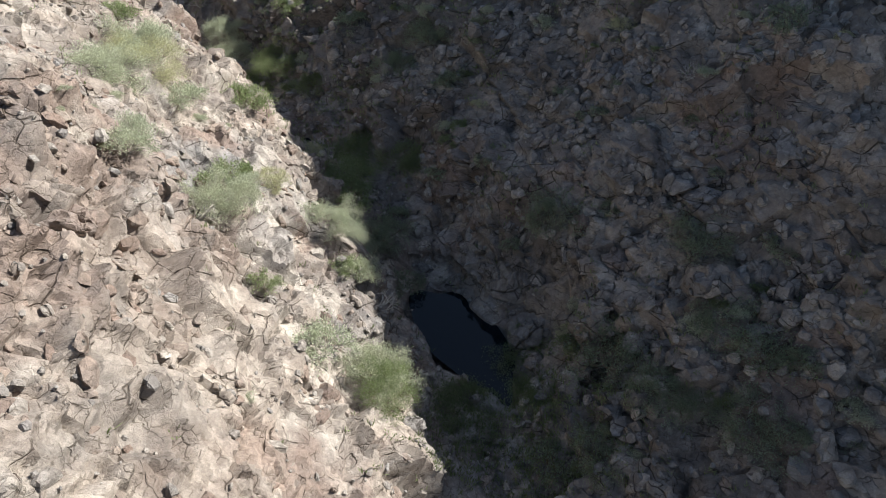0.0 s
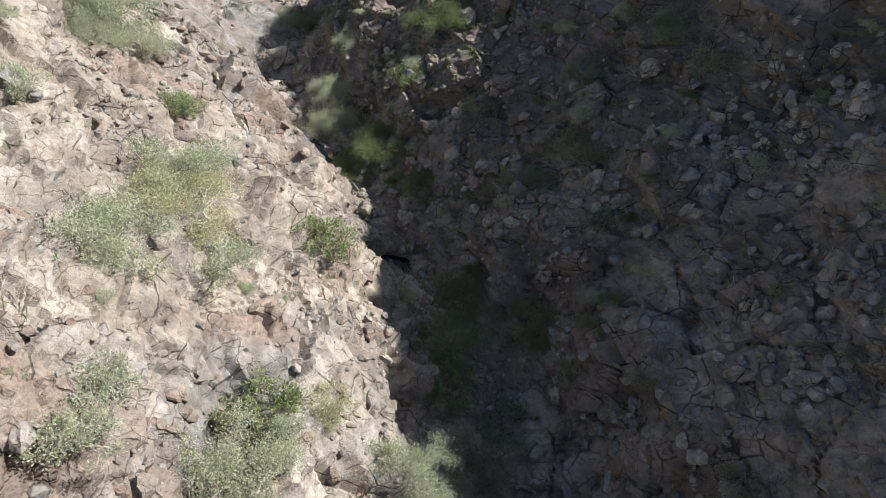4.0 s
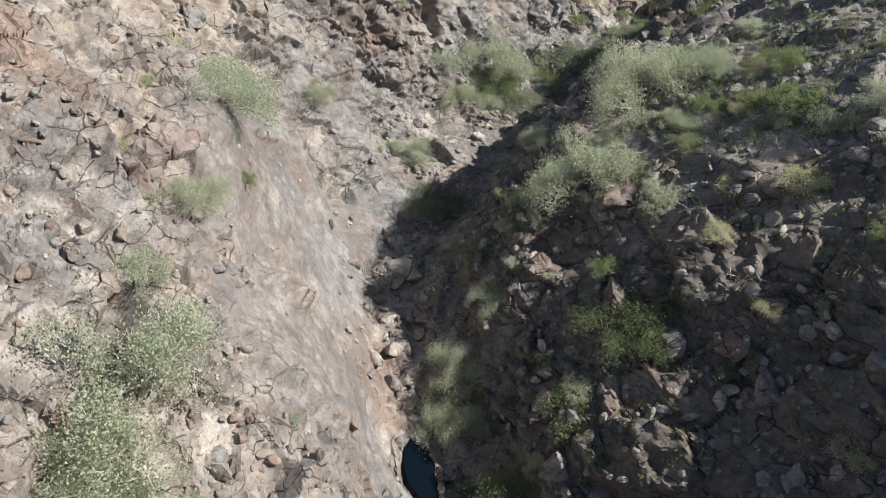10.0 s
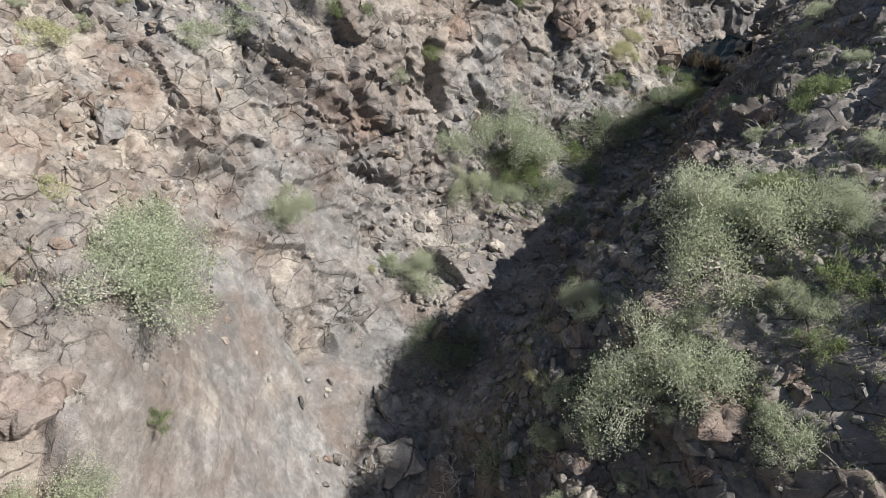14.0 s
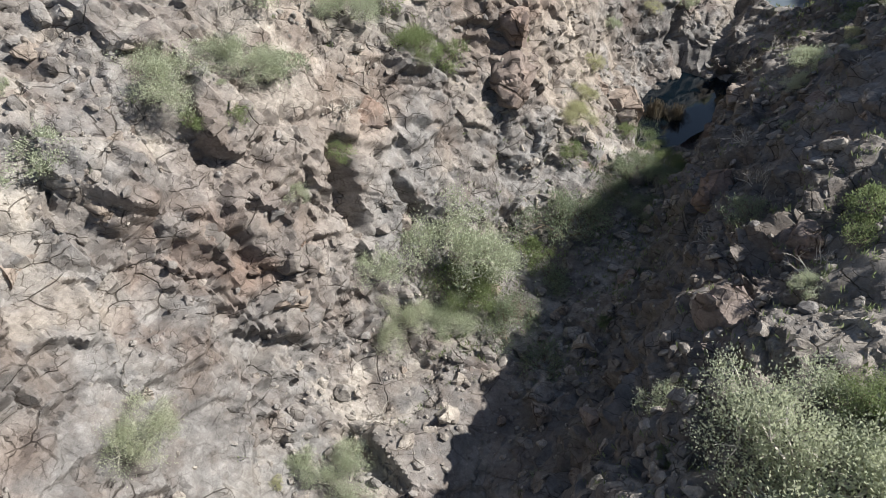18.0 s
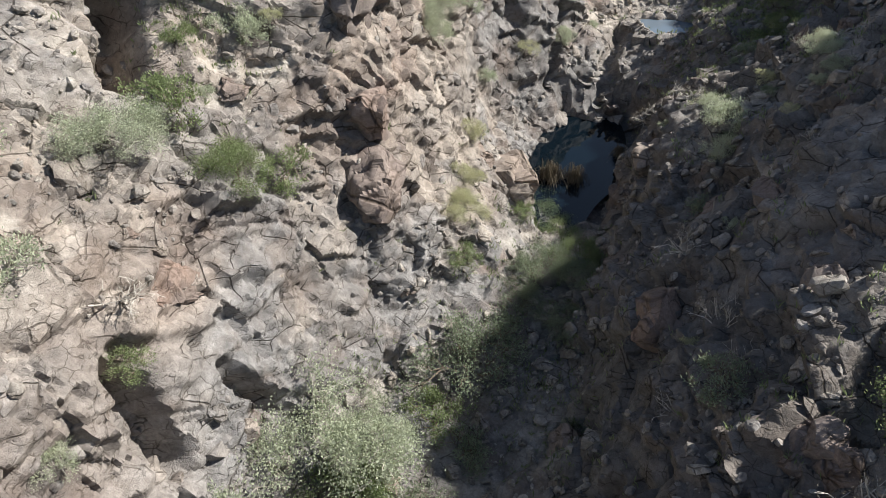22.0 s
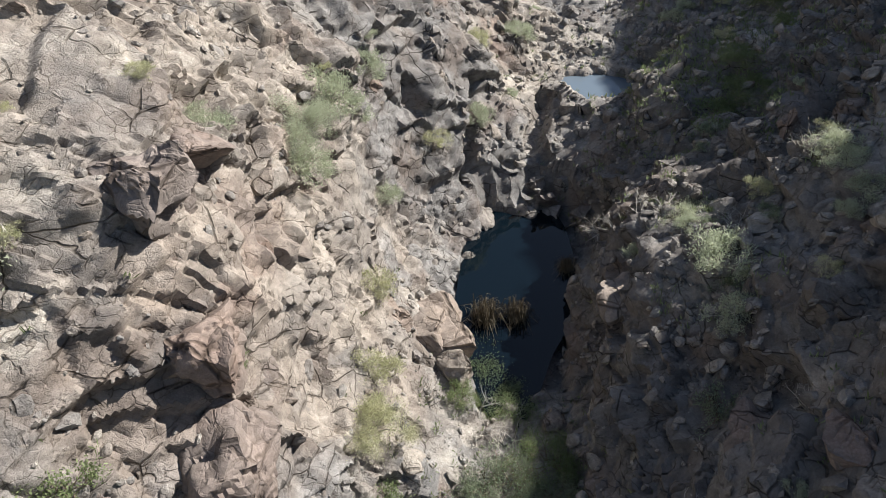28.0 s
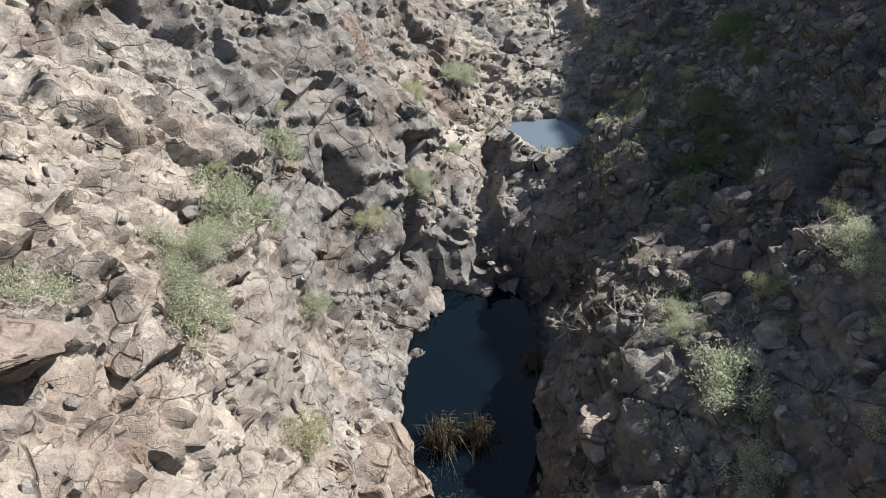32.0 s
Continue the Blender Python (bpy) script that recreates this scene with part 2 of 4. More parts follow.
PATCHES += [(-27, 62, 16, 4.5, -0.5, 0.0, 0.3), (-26, 50, 11, 3.0, 0.5, -0.2, 0.0), (-21, 32, 15, 3.5, 0.5, 0.0, -0.2), (-13, 25, 12, 5.0, -0.3, 0.3, 0.1), (-7.5, 14, 9, 4.0, -0.2, 0.25, 0.1), (-7.5, 19, 9, 2.2, 0.5, -0.2, -0.3), (-7.3, 12, 10.5, 2.0, 0.4, 0.0, -0.2), (2.5, 18, 3.5, 2.6, 0.5, -0.3, -0.4)]
PATCHES += [(-8, 80, 12, 4.5, 0.5, -0.3, -0.2), (-11.5, 47, 10.5, 3.0, -0.3, 0.5, 0.0), (-11, 59, 12, 3.5, -0.3, 0.45, -0.2), (-5, 40, 10, 4.0, -0.2, 0.3, -0.2), (-25.5, 56, 13, 3.0, 0.1, 0.3, -0.2), (-19, 38, 11, 6.0, -0.15, 0.3, 0.0), (-9, 42, 9, 5.0, -0.2, 0.3, 0.1), (-16, 58, 7, 4.5, 0.6, -0.4, -0.4), (-14.5, 66, 8, 4.5, 0.5, -0.4, -0.4)]
# pools: centre, half widths, turn, water level
BASINS = [(0.75, 17.2, 1.05, 2.3, 28, 2.4), (-13.1, 36.3, 0.36, 1.2, 42, 4.45), (-7.5, 29.2, 0.8, 0.6, 0, 3.85), (-12.7, 77.7, 1.6, 4.0, -14, 8.3), (-7.5, 87.6, 1.6, 1.2, -20, 11.3)]

def terrain_height(yy, dd):
    """Height above the bed on a grid of y and distance from the stream line."""
    tab = np.array([WEST_LOW[i] + EAST_LOW[i] for i in range(len(WEST_LOW))] + [WEST_HIGH[i] + EAST_HIGH[i] for i in range(len(WEST_HIGH))], float)
    off = np.array(OFF_W[:-1] + OFF_E, float)
    yr = np.clip(yy, REACH[0], REACH[-1])
    rows = np.stack([np.interp(dd, off, r) for r in tab])
    j = np.clip(np.searchsorted(REACH, yr, side="right") - 1, 0, len(REACH) - 2)
    ra = np.array(REACH, float)
    u = ((yr - ra[j]) / (ra[j + 1] - ra[j]))[:, None]
    return rows[j] * (1 - u) + rows[j + 1] * u


def blur(a, n, axis):
    w = np.hanning(2 * n + 3)[1:-1]
    w /= w.sum()
    pad = [(0, 0), (0, 0)]
    pad[axis] = (n, n)
    b = np.pad(a, pad, mode="edge")
    out = np.zeros_like(a)
    for k, v in enumerate(w):
        out += v * (b[k:k + a.shape[0]] if axis == 0 else b[:, k:k + a.shape[1]])
    return out

# ---- materials ----


def nodes_of(name):
    m = bpy.data.materials.new(name)
    m.use_nodes = True
    nt = m.node_tree
    return m, nt, nt.nodes["Principled BSDF"]


def tex(nt, scale, detail=6, rough=0.6, coord="Object", kind="ShaderNodeTexNoise"):
    co = nt.nodes.new("ShaderNodeTexCoord")
    n = nt.nodes.new(kind)
    n.inputs["Scale"].default_value = scale
    if kind == "ShaderNodeTexNoise":
        n.inputs["Detail"].default_value, n.inputs["Roughness"].default_value = detail, rough
    nt.links.new(co.outputs[coord], n.inputs["Vector"])
    return n.outputs[0]


def ramp(nt, fac, lo, hi):
    r = nt.nodes.new("ShaderNodeMapRange")
    r.inputs[1].default_value, r.inputs[2].default_value = lo, hi
    nt.links.new(fac, r.inputs[0])
    return r.outputs[0]


def mix(nt, fac, a, b, how="MIX"):
    m = nt.nodes.new("ShaderNodeMix")
    m.data_type, m.blend_type = "RGBA", how
    for sock, v in ((m.inputs[0], fac), (m.inputs[6], a), (m.inputs[7], b)):
        if isinstance(v, (int, float)):
            sock.default_value = v
        elif isinstance(v, tuple):
            sock.default_value = (*v, 1)
        else:
            nt.links.new(v, sock)
    return m.outputs[2]


def times(nt, a, b):
    m = nt.nodes.new("ShaderNodeMath")
    m.operation = "MULTIPLY"
    for sock, v in zip(m.inputs, (a, b)):
        if isinstance(v, (int, float)):
            sock.default_value = v
        else:
            nt.links.new(v, sock)
    return m.outputs[0]


def bump(nt, shader, height, strength, distance):
    b = nt.nodes.new("ShaderNodeBump")
    b.inputs["Strength"].default_value, b.inputs["Distance"].default_value = strength, distance
    nt.links.new(height, b.inputs["Height"])
    old = shader.inputs["Normal"]
    if old.links:
        nt.links.new(old.links[0].from_socket, b.inputs["Normal"])
    nt.links.new(b.outputs[0], old)


def rock_colours(nt):
    fine, mid = tex(nt, 9, 8, 0.7), tex(nt, 1.7, 6, 0.6)
    return {
        "tan": mix(nt, ramp(nt, mid, 0.35, 0.65), (0.27, 0.233, 0.196), (0.425, 0.378, 0.328)),
        "grey": mix(nt, ramp(nt, mid, 0.35, 0.65), (0.165, 0.162, 0.158), (0.315, 0.306, 0.297)),
        "red": mix(nt, ramp(nt, fine, 0.3, 0.7), (0.185, 0.131, 0.104), (0.32, 0.242, 0.2)),
        "pale": mix(nt, ramp(nt, fine, 0.3, 0.7), (0.36, 0.328, 0.285), (0.52, 0.483, 0.43)),
    }


def chips(nt, scale, feature, warp):
    """Broken-rock cells, bent by noise: the cells' random value, or the distance from their edges."""
    co = nt.nodes.new("ShaderNodeTexCoord")
    n = nt.nodes.new("ShaderNodeTexNoise")
    n.inputs["Scale"].default_value, n.inputs["Detail"].default_value = scale * 0.8, 3
    nt.links.new(co.outputs["Object"], n.inputs["Vector"])
    v = nt.nodes.new("ShaderNodeVectorMath")
    v.operation = "MULTIPLY_ADD"
    v.inputs[1].default_value = (warp, warp, warp)
    nt.links.new(n.outputs["Color"], v.inputs[0])
    nt.links.new(co.outputs["Object"], v.inputs[2])
    s = nt.nodes.new("ShaderNodeVectorMath")
    s.operation = "MULTIPLY"
    s.inputs[1].default_value = (1.0, 1.0, 1.7)
    nt.links.new(v.outputs[0], s.inputs[0])
    c = nt.nodes.new("ShaderNodeTexVoronoi")
    c.feature = feature
    c.inputs["Scale"].default_value = scale
    nt.links.new(s.outputs[0], c.inputs["Vector"])
    return c.outputs["Color"] if feature == "F1" else c.outputs["Distance"]


def larger(nt, a, b):
    m = nt.nodes.new("ShaderNodeMath")
    m.operation = "MAXIMUM"
    nt.links.new(a, m.inputs[0])
    nt.links.new(b, m.inputs[1])
    return m.outputs[0]


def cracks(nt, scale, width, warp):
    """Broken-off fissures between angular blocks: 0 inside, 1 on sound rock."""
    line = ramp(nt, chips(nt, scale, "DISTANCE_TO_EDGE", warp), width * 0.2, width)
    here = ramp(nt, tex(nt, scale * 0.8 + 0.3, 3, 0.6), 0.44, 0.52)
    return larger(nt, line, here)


def rock_finish(nt, sh, c, worn=None):
    fine, big, grit = tex(nt, 7, 10, 0.75), tex(nt, 0.35, 4, 0.55), tex(nt, 38, 5, 0.7)
    sep = nt.nodes.new("ShaderNodeSeparateColor")
    nt.links.new(chips(nt, 3.2, "F1", 0.45), sep.inputs[0])
    sep2 = nt.nodes.new("ShaderNodeSeparateColor")
    nt.links.new(chips(nt, 9.0, "F1", 0.2), sep2.inputs[0])
    c = mix(nt, 0.38, c, mix(nt, sep.outputs[0], (0.66, 0.63, 0.6), (1.34, 1.33, 1.3)), "MULTIPLY")
    c = mix(nt, 0.2, c, mix(nt, sep2.outputs[0], (0.6, 0.6, 0.6), (1.4, 1.38, 1.36)), "MULTIPLY")
    c = mix(nt, 0.5, c, mix(nt, ramp(nt, fine, 0.3, 0.7), (0.55, 0.53, 0.5), (1.45, 1.45, 1.45)), "MULTIPLY")
    c = mix(nt, 0.42, c, mix(nt, ramp(nt, grit, 0.3, 0.7), (0.6, 0.6, 0.6), (1.4, 1.4, 1.4)), "MULTIPLY")
    c = mix(nt, times(nt, ramp(nt, big, 0.5, 0.62), 0.22), c, (0.17, 0.165, 0.16))
    c = mix(nt, times(nt, ramp(nt, tex(nt, 1.2, 7, 0.7), 0.52, 0.6), 0.26), c, (0.18, 0.15, 0.13))
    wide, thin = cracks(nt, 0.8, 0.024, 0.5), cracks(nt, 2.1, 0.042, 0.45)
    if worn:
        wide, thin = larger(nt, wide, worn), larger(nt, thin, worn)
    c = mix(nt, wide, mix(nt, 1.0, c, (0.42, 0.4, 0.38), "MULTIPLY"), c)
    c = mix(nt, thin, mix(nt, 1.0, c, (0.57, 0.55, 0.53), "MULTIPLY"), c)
    nt.links.new(c, sh.inputs["Base Color"])
    sh.inputs["Roughness"].default_value = 0.9
    sh.inputs["Specular IOR Level"].default_value = 0.25
    bump(nt, sh, tex(nt, 4.5, 9, 0.7), 0.8, 0.06)
    bump(nt, sh, sep.outputs[1], 0.35, 0.05)
    bump(nt, sh, ramp(nt, chips(nt, 3.2, "DISTANCE_TO_EDGE", 0.45), 0.0, 0.06), 0.35, 0.04)
    bump(nt, sh, ramp(nt, chips(nt, 9.0, "DISTANCE_TO_EDGE", 0.2), 0.0, 0.1), 0.4, 0.02)
    bump(nt, sh, tex(nt, 13, 6, 0.7), 0.5, 0.035)
    bump(nt, sh, tex(nt, 26, 4, 0.65), 0.4, 0.015)
    bump(nt, sh, wide, 0.8, 0.06)
    bump(nt, sh, thin, 0.6, 0.03)


def ground_material():
    """Volcanic rock: grey basalt, tan weathered faces, red-brown blocks, pale dust on ledges, by the rock type stored on the mesh."""
    m, nt, sh = nodes_of("weathered_rock")
    col = rock_colours(nt)
    at = nt.nodes.new("ShaderNodeAttribute")
    at.attribute_name = "rock_type"
    sep = nt.nodes.new("ShaderNodeSeparateColor")
    nt.links.new(at.outputs["Color"], sep.inputs[0])
    c = mix(nt, sep.outputs[0], col["tan"], col["grey"])
    c = mix(nt, sep.outputs[1], c, col["red"])
    c = mix(nt, sep.outputs[2], c, col["pale"])
    va = nt.nodes.new("ShaderNodeAttribute")
    va.attribute_name = "varnish"
    dark = mix(nt, ramp(nt, tex(nt, 0.6, 4, 0.55), 0.4, 0.6), (0.125, 0.118, 0.114), (0.16, 0.125, 0.105))
    c = mix(nt, times(nt, va.outputs["Fac"], 0.75), c, dark)
    # dark soil, together with shade painted over the slope away from the sun
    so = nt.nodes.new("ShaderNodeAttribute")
    so.attribute_name = "soil_shade_cover"
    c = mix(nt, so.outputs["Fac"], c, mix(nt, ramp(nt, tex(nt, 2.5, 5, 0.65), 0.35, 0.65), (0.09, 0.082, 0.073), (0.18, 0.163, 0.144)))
    wo = nt.nodes.new("ShaderNodeAttribute")
    wo.attribute_name = "water_worn"
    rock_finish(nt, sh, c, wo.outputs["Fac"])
    return m


def boulder_material(name, a, b, islands=False):
    m, nt, sh = nodes_of(name)
    col = rock_colours(nt)
    if islands:
        src = nt.nodes.new("ShaderNodeNewGeometry").outputs["Random Per Island"]
    else:
        src = nt.nodes.new("ShaderNodeObjectInfo").outputs["Random"]
    c = mix(nt, ramp(nt, src, 0.0, 1.0 if islands else 1.9), col[a], col[b])
    worn = times(nt, ramp(nt, tex(nt, 2.2, 5, 0.6), 0.4, 0.62), 0.55)
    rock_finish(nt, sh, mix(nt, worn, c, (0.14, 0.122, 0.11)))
    return m


ROCK = ground_material()
ROCK_GREY = boulder_material("grey_boulder_rock", "grey", "tan")
ROCK_RED = boulder_material("red_boulder_rock", "red", "grey")
ROCK_PALE = boulder_material("pale_boulder_rock", "pale", "tan")
ROCK_TAN = boulder_material("tan_boulder_rock", "tan", "red")
GREY_BLOCK = boulder_material("grey_block_rock", "grey", "tan", True)
WALL_BLOCK = boulder_material("wall_block_rock", "red", "tan", True)
RUBBLE = boulder_material("rubble_rock", "grey", "pale", True)


def water_material(name, colour):
    m, nt, sh = nodes_of(name)
    sh.inputs["Base Color"].default_value = (*colour, 1)
    sh.inputs["Roughness"].default_value = 0.04
    sh.inputs["IOR"].default_value = 1.33
    bump(nt, sh, tex(nt, 3, 3, 0.5), 0.05, 0.02)
    return m


WATER = water_material("still_dark_water", (0.003, 0.007, 0.011))
# upper pool: the sky's reflection is put into a pale base colour
SKY_TINT_WATER = water_material("sky_tinted_water", (0.13, 0.165, 0.2))

# ---- meshes ----


def mesh_of(name, verts, faces, material, smooth_shade=False):
    me = bpy.data.meshes.new(name)
    v = np.asarray(verts, np.float32)
    f = np.asarray(faces, np.int32)
    k = f.shape[1]
    me.vertices.add(len(v))
    me.vertices.foreach_set("co", v.ravel())
    me.loops.add(f.size)
    me.loops.foreach_set("vertex_index", f.ravel())
    me.polygons.add(len(f))
    me.polygons.foreach_set("loop_start", np.arange(0, f.size, k, dtype=np.int32))
    me.polygons.foreach_set("loop_total", np.full(len(f), k, np.int32))
    me.polygons.foreach_set("use_smooth", np.full(len(f), smooth_shade))
    me.materials.append(material)
    me.update()
    return me


# ---- the ground ----
STEP = 0.082
ROW_Y = np.concatenate([np.linspace(-60, 1, 26)[:-1], np.arange(1, 99, STEP), np.linspace(99, 112, 50)[:-1], np.linspace(112, 200, 24)])
INNER_W, INNER_E = -17.5, 17.0


def build_ground():
    dense_d = np.concatenate([np.linspace(-120, -40, 22)[:-1], np.linspace(-40, INNER_W, 110)[:-1], np.arange(INNER_W, INNER_E, 0.1), np.linspace(INNER_E, 40, 110)[:-1], np.linspace(40, 120, 30)])
    h = terrain_height(ROW_Y, dense_d)
    # stream line and bed
    sx, bz = np.interp(ROW_Y, STREAM_Y, STREAM_X), np.interp(ROW_Y, BED_Y, BED_Z)
    inner = (dense_d >= INNER_W) & (dense_d <= INNER_E)
    a, b = np.where(inner)[0][[0, -1]]
    # soften the bends of the plan
    h[:, a:b + 1] = blur(h[:, a:b + 1], 6, 1)
    core = (ROW_Y >= 1) & (ROW_Y < 99)
    h[core] = blur(h[core], int(1.6 / STEP), 0)
    sx[core] = blur(sx[core][:, None], int(2.0 / STEP), 0)[:, 0]
    bz[core] = blur(bz[core][:, None], int(0.5 / STEP), 0)[:, 0]
    # even steps along each cross-section
    ncol = int(47 / STEP)
    left, right = np.arange(0, a), np.arange(b + 1, len(dense_d))
    D = np.zeros((len(ROW_Y), len(left) + ncol + len(right)))
    H = np.zeros_like(D)
    for r in range(len(ROW_Y)):
        d, z = dense_d[a:b + 1], h[r, a:b + 1]
        arc = np.concatenate([[0], np.cumsum(np.hypot(np.diff(d), np.diff(z)))])
        at = np.linspace(0, arc[-1], ncol)
        D[r] = np.concatenate([dense_d[left], np.interp(at, arc, d), dense_d[right]])
        H[r] = np.concatenate([h[r, left], np.interp(at, arc, z), h[r, right]])
    X, Y, Z = D + sx[:, None], np.repeat(ROW_Y[:, None], D.shape[1], 1), H + bz[:, None]
    calm = np.ones_like(X)
    flat_at = np.stack([X.ravel(), Y.ravel(), 0 * X.ravel()], 1)
    for k, (cx, cy, rx, ry, turn, level) in enumerate(BASINS):
        c, s = math.cos(radians(turn)), math.sin(radians(turn))
        u, v = (X - cx) * c + (Y - cy) * s, (Y - cy) * c - (X - cx) * s
        e = np.hypot(u / rx, v / ry) * (1 + 0.28 * vnoise(flat_at, 1.3, 12).reshape(X.shape) + 0.16 * vnoise(flat_at, 0.55, 14).reshape(X.shape))
        Z = np.where((e > 1.2) & (e < 1.8), np.maximum(Z, level + 0.12), Z)
        keep = smooth(e, 0.9, 1.5)
        calm *= 0.3 + 0.7 * smooth(e, 1.1, 2.0 if k < 3 else 1.5)
        Z = np.where(e < 1.5, (level - 0.55) * (1 - keep) + Z * keep, Z)
        if k < 3:      # gentle banks
            rise = np.maximum(e - 1.15, 0) * rx
            Z = np.where((e > 1.15) & (e < 6) & (D > -1.2), np.minimum(Z, level + 0.03 + 0.6 * rise + 0.3 * rise**2), Z)
    P = np.stack([X, Y, Z], -1)
    N = np.cross(np.gradient(P, axis=1), np.gradient(P, axis=0))
    N /= np.linalg.norm(N, axis=-1, keepdims=True)
    p, n, d, y = P.reshape(-1, 3).astype(np.float32), N.reshape(-1, 3).astype(np.float32), D.ravel(), Y.ravel()
    steep = 1 - n[:, 2]
    bed = np.exp(-(d / 2.2) ** 2)
    # smooth water-worn slab on the sunny side, and the stony bench on the shady side
    slab = smooth(-d, 1.5, 3) * (1 - smooth(-d, 7.5, 9)) * smooth(y, 31, 36) * (1 - smooth(y, 49, 53))
    slab *= smooth(fbm(p, 4.0, 3, 33), -0.75, -0.25)
    bench = smooth(d, 6, 8) * smooth(y, 42, 47) * (1 - smooth(y, 60, 66)) * (1 - smooth(steep, 0.25, 0.5))
    rough = np.clip(1 - 0.84 * slab - 0.45 * bench - 0.5 * bed, 0.12, 1) * calm.ravel()
    warp = np.stack([fbm(p, 1.6, 3, 40 + j) for j in range(3)], 1) * 0.16
    q = p + warp
    h2, e2, r2 = facets(q, (2.7, 2.0, 2.2), 100, 0.12)
    h1, e1, r1 = facets(q, (1.15, 0.85, 0.7), 200, 0.22)
    h0, e0, r0 = facets(q + 3, (0.5, 0.4, 0.32), 300, 0.4)
    patch = 0.35 + 0.65 * smooth(fbm(p, 3.2, 3, 50), -0.35, 0.25)
    cliff = 1 - 0.35 * smooth(y, 48, 60) * (d < 0)
    move = rough * cliff * (0.95 * h2 - 0.2 * (1 - smooth(e2, 0, 0.08)) * (r2[1] > 0.5))
    mid = 1 - 0.4 * smooth(y, 46, 54) * (d < 0)
    move += (0.3 + 0.7 * patch) * rough * mid * (0.55 * h1 - 0.09 * (1 - smooth(e1, 0, 0.18)) * (r1[1] > 0.5))
    move += (0.3 + 0.7 * patch) * (0.1 + 0.9 * rough) * (0.27 * h0 - 0.03 * (1 - smooth(e0, 0, 0.4)))
    move += 0.3 * rough * fbm(p, 5.0, 3, 20) + 0.2 * rough * (0.4 - np.abs(fbm(q, (2.4, 2.4, 1.7), 4, 25)))
    move += 0.012 * fbm(p, 0.4, 2, 60) + 0.05 * slab * fbm(p, 1.7, 3, 64)
    for x0, y0, z0, out in SPURS:
        move += out * np.exp(-((p - np.array((x0, y0, z0), np.float32)) ** 2).sum(1) / 5.8)
    groove = np.zeros(len(p), np.float32)
    for x0, y0, z0, x1, y1, z1, wide, deep in CLEFTS:
        wide = max(wide, 0.34)
        a0, ab = np.array((x0, y0, z0), np.float32), np.array((x1 - x0, y1 - y0, z1 - z0), np.float32)
        along = np.clip(((q - a0) @ ab) / (ab @ ab), 0, 1)
        gap = ((q - a0 - along[:, None] * ab) ** 2).sum(1)
        groove = np.maximum(groove, 1.3 * deep * np.exp(-(gap / wide**2) ** 2))
    move -= groove
    # beds of rock, each with an undercut lower edge
    bedding = (p[:, 2] + 0.12 * p[:, 1] + 0.25 * p[:, 0] + 0.3 * fbm(p, 3.0, 3, 150) + 0.7 * h1 + 0.7 * h2) / 0.8
    beds = np.floor(bedding).astype(np.int64)
    phase = bedding - beds
    lip = np.where(phase < 0.3, phase / 0.3, (1 - phase) / 0.7) * (0.35 + 0.9 * rnd(beds, beds * 0, (p[:, 1] // 7).astype(np.int64), 9))
    layered = 1 + 0.7 * (d > 0) * smooth(y, 60, 70)
    move += rough * smooth(steep, 0.12, 0.4) * smooth(fbm(p, 2.6, 3, 160), -0.25, 0.3) * 0.3 * layered * (lip - 0.5)
    far = np.clip((np.abs(d) - 24) / 20, 0, 1)
    move *= 1 - 0.6 * far
    p2 = p + n * move[:, None]
    # rock types
    rn = fbm(p, 5.5, 3, 70) + 0.5 * fbm(p, 1.3, 3, 75)
    grey = np.clip(0.3 + 0.8 * rn + 0.35 * (r2[2] - 0.5) + 0.55 * (r1[2] - 0.5) + 0.8 * slab + 0.5 * smooth(y, 40, 54) - 0.15 * (y < 30) * (d < 0) + 0.3 * bed + 0.25 * smooth(d, 2, 4) * smooth(y, 52, 64), 0, 1)
    red = np.clip(1.5 * fbm(p, 3.0, 3, 80) - 0.4 + 0.8 * (r1[1] - 0.4) + 0.2 * (d > 3) * smooth(y, 30, 45) * (1 - smooth(y, 48, 60)) - 0.35 * smooth(y, 44, 56) - 0.15 * smooth(d, 1, 3) * smooth(y, 48, 54) + 0.22 * (1 - smooth(y, 36, 48)) * (d < 0), 0, 0.85) * (1 - 0.7 * slab)
    ledge = smooth(n[:, 2] + 0.5 * (0.5 - r1[0]), 0.6, 0.95)
    dust = np.clip(ledge * (0.9 * fbm(p, 1.1, 4, 90) + 0.25) + 0.25 * bench + 0.12 * (y < 34) * (d < 0), 0, 0.85) * (1 - 0.85 * slab)
    # noise patches are dark soil; the last three terms paint deeper shade
    soil_and_shade = np.clip(smooth(d, 1.5, 4) * (0.3 + 0.3 * smooth(y, 48, 54) * (1 - smooth(y, 68, 74)) + 0.9 * fbm(p, 2.2, 3, 95)), 0, 0.85) * (0.45 + 0.55 * smooth(y, 20, 32)) * (1 - smooth(steep, 0.45, 0.75)) * (1 - 0.6 * bench) + 0.15 * (d > 2) * (y > 24) + 0.3 * smooth(d, 4, 7) * smooth(y, 26, 32) * (1 - smooth(y, 43, 47)) + 0.2 * smooth(d, -1.5, 0) * (1 - smooth(d, 4, 6)) * smooth(y, 50, 54) * (1 - smooth(y, 71, 75))
    for x0, y0, z0, reach, g, r, u in PATCHES:
        w = np.exp(-((p - np.array((x0, y0, z0), np.float32)) ** 2).sum(1) / reach**2) * (0.8 + 0.5 * rn)
        grey, red, dust = grey + g * w, red + r * w, dust + u * w
    grey, red, dust = np.clip(grey, 0, 1), np.clip(red, 0, 0.9), np.clip(dust, 0, 0.9)
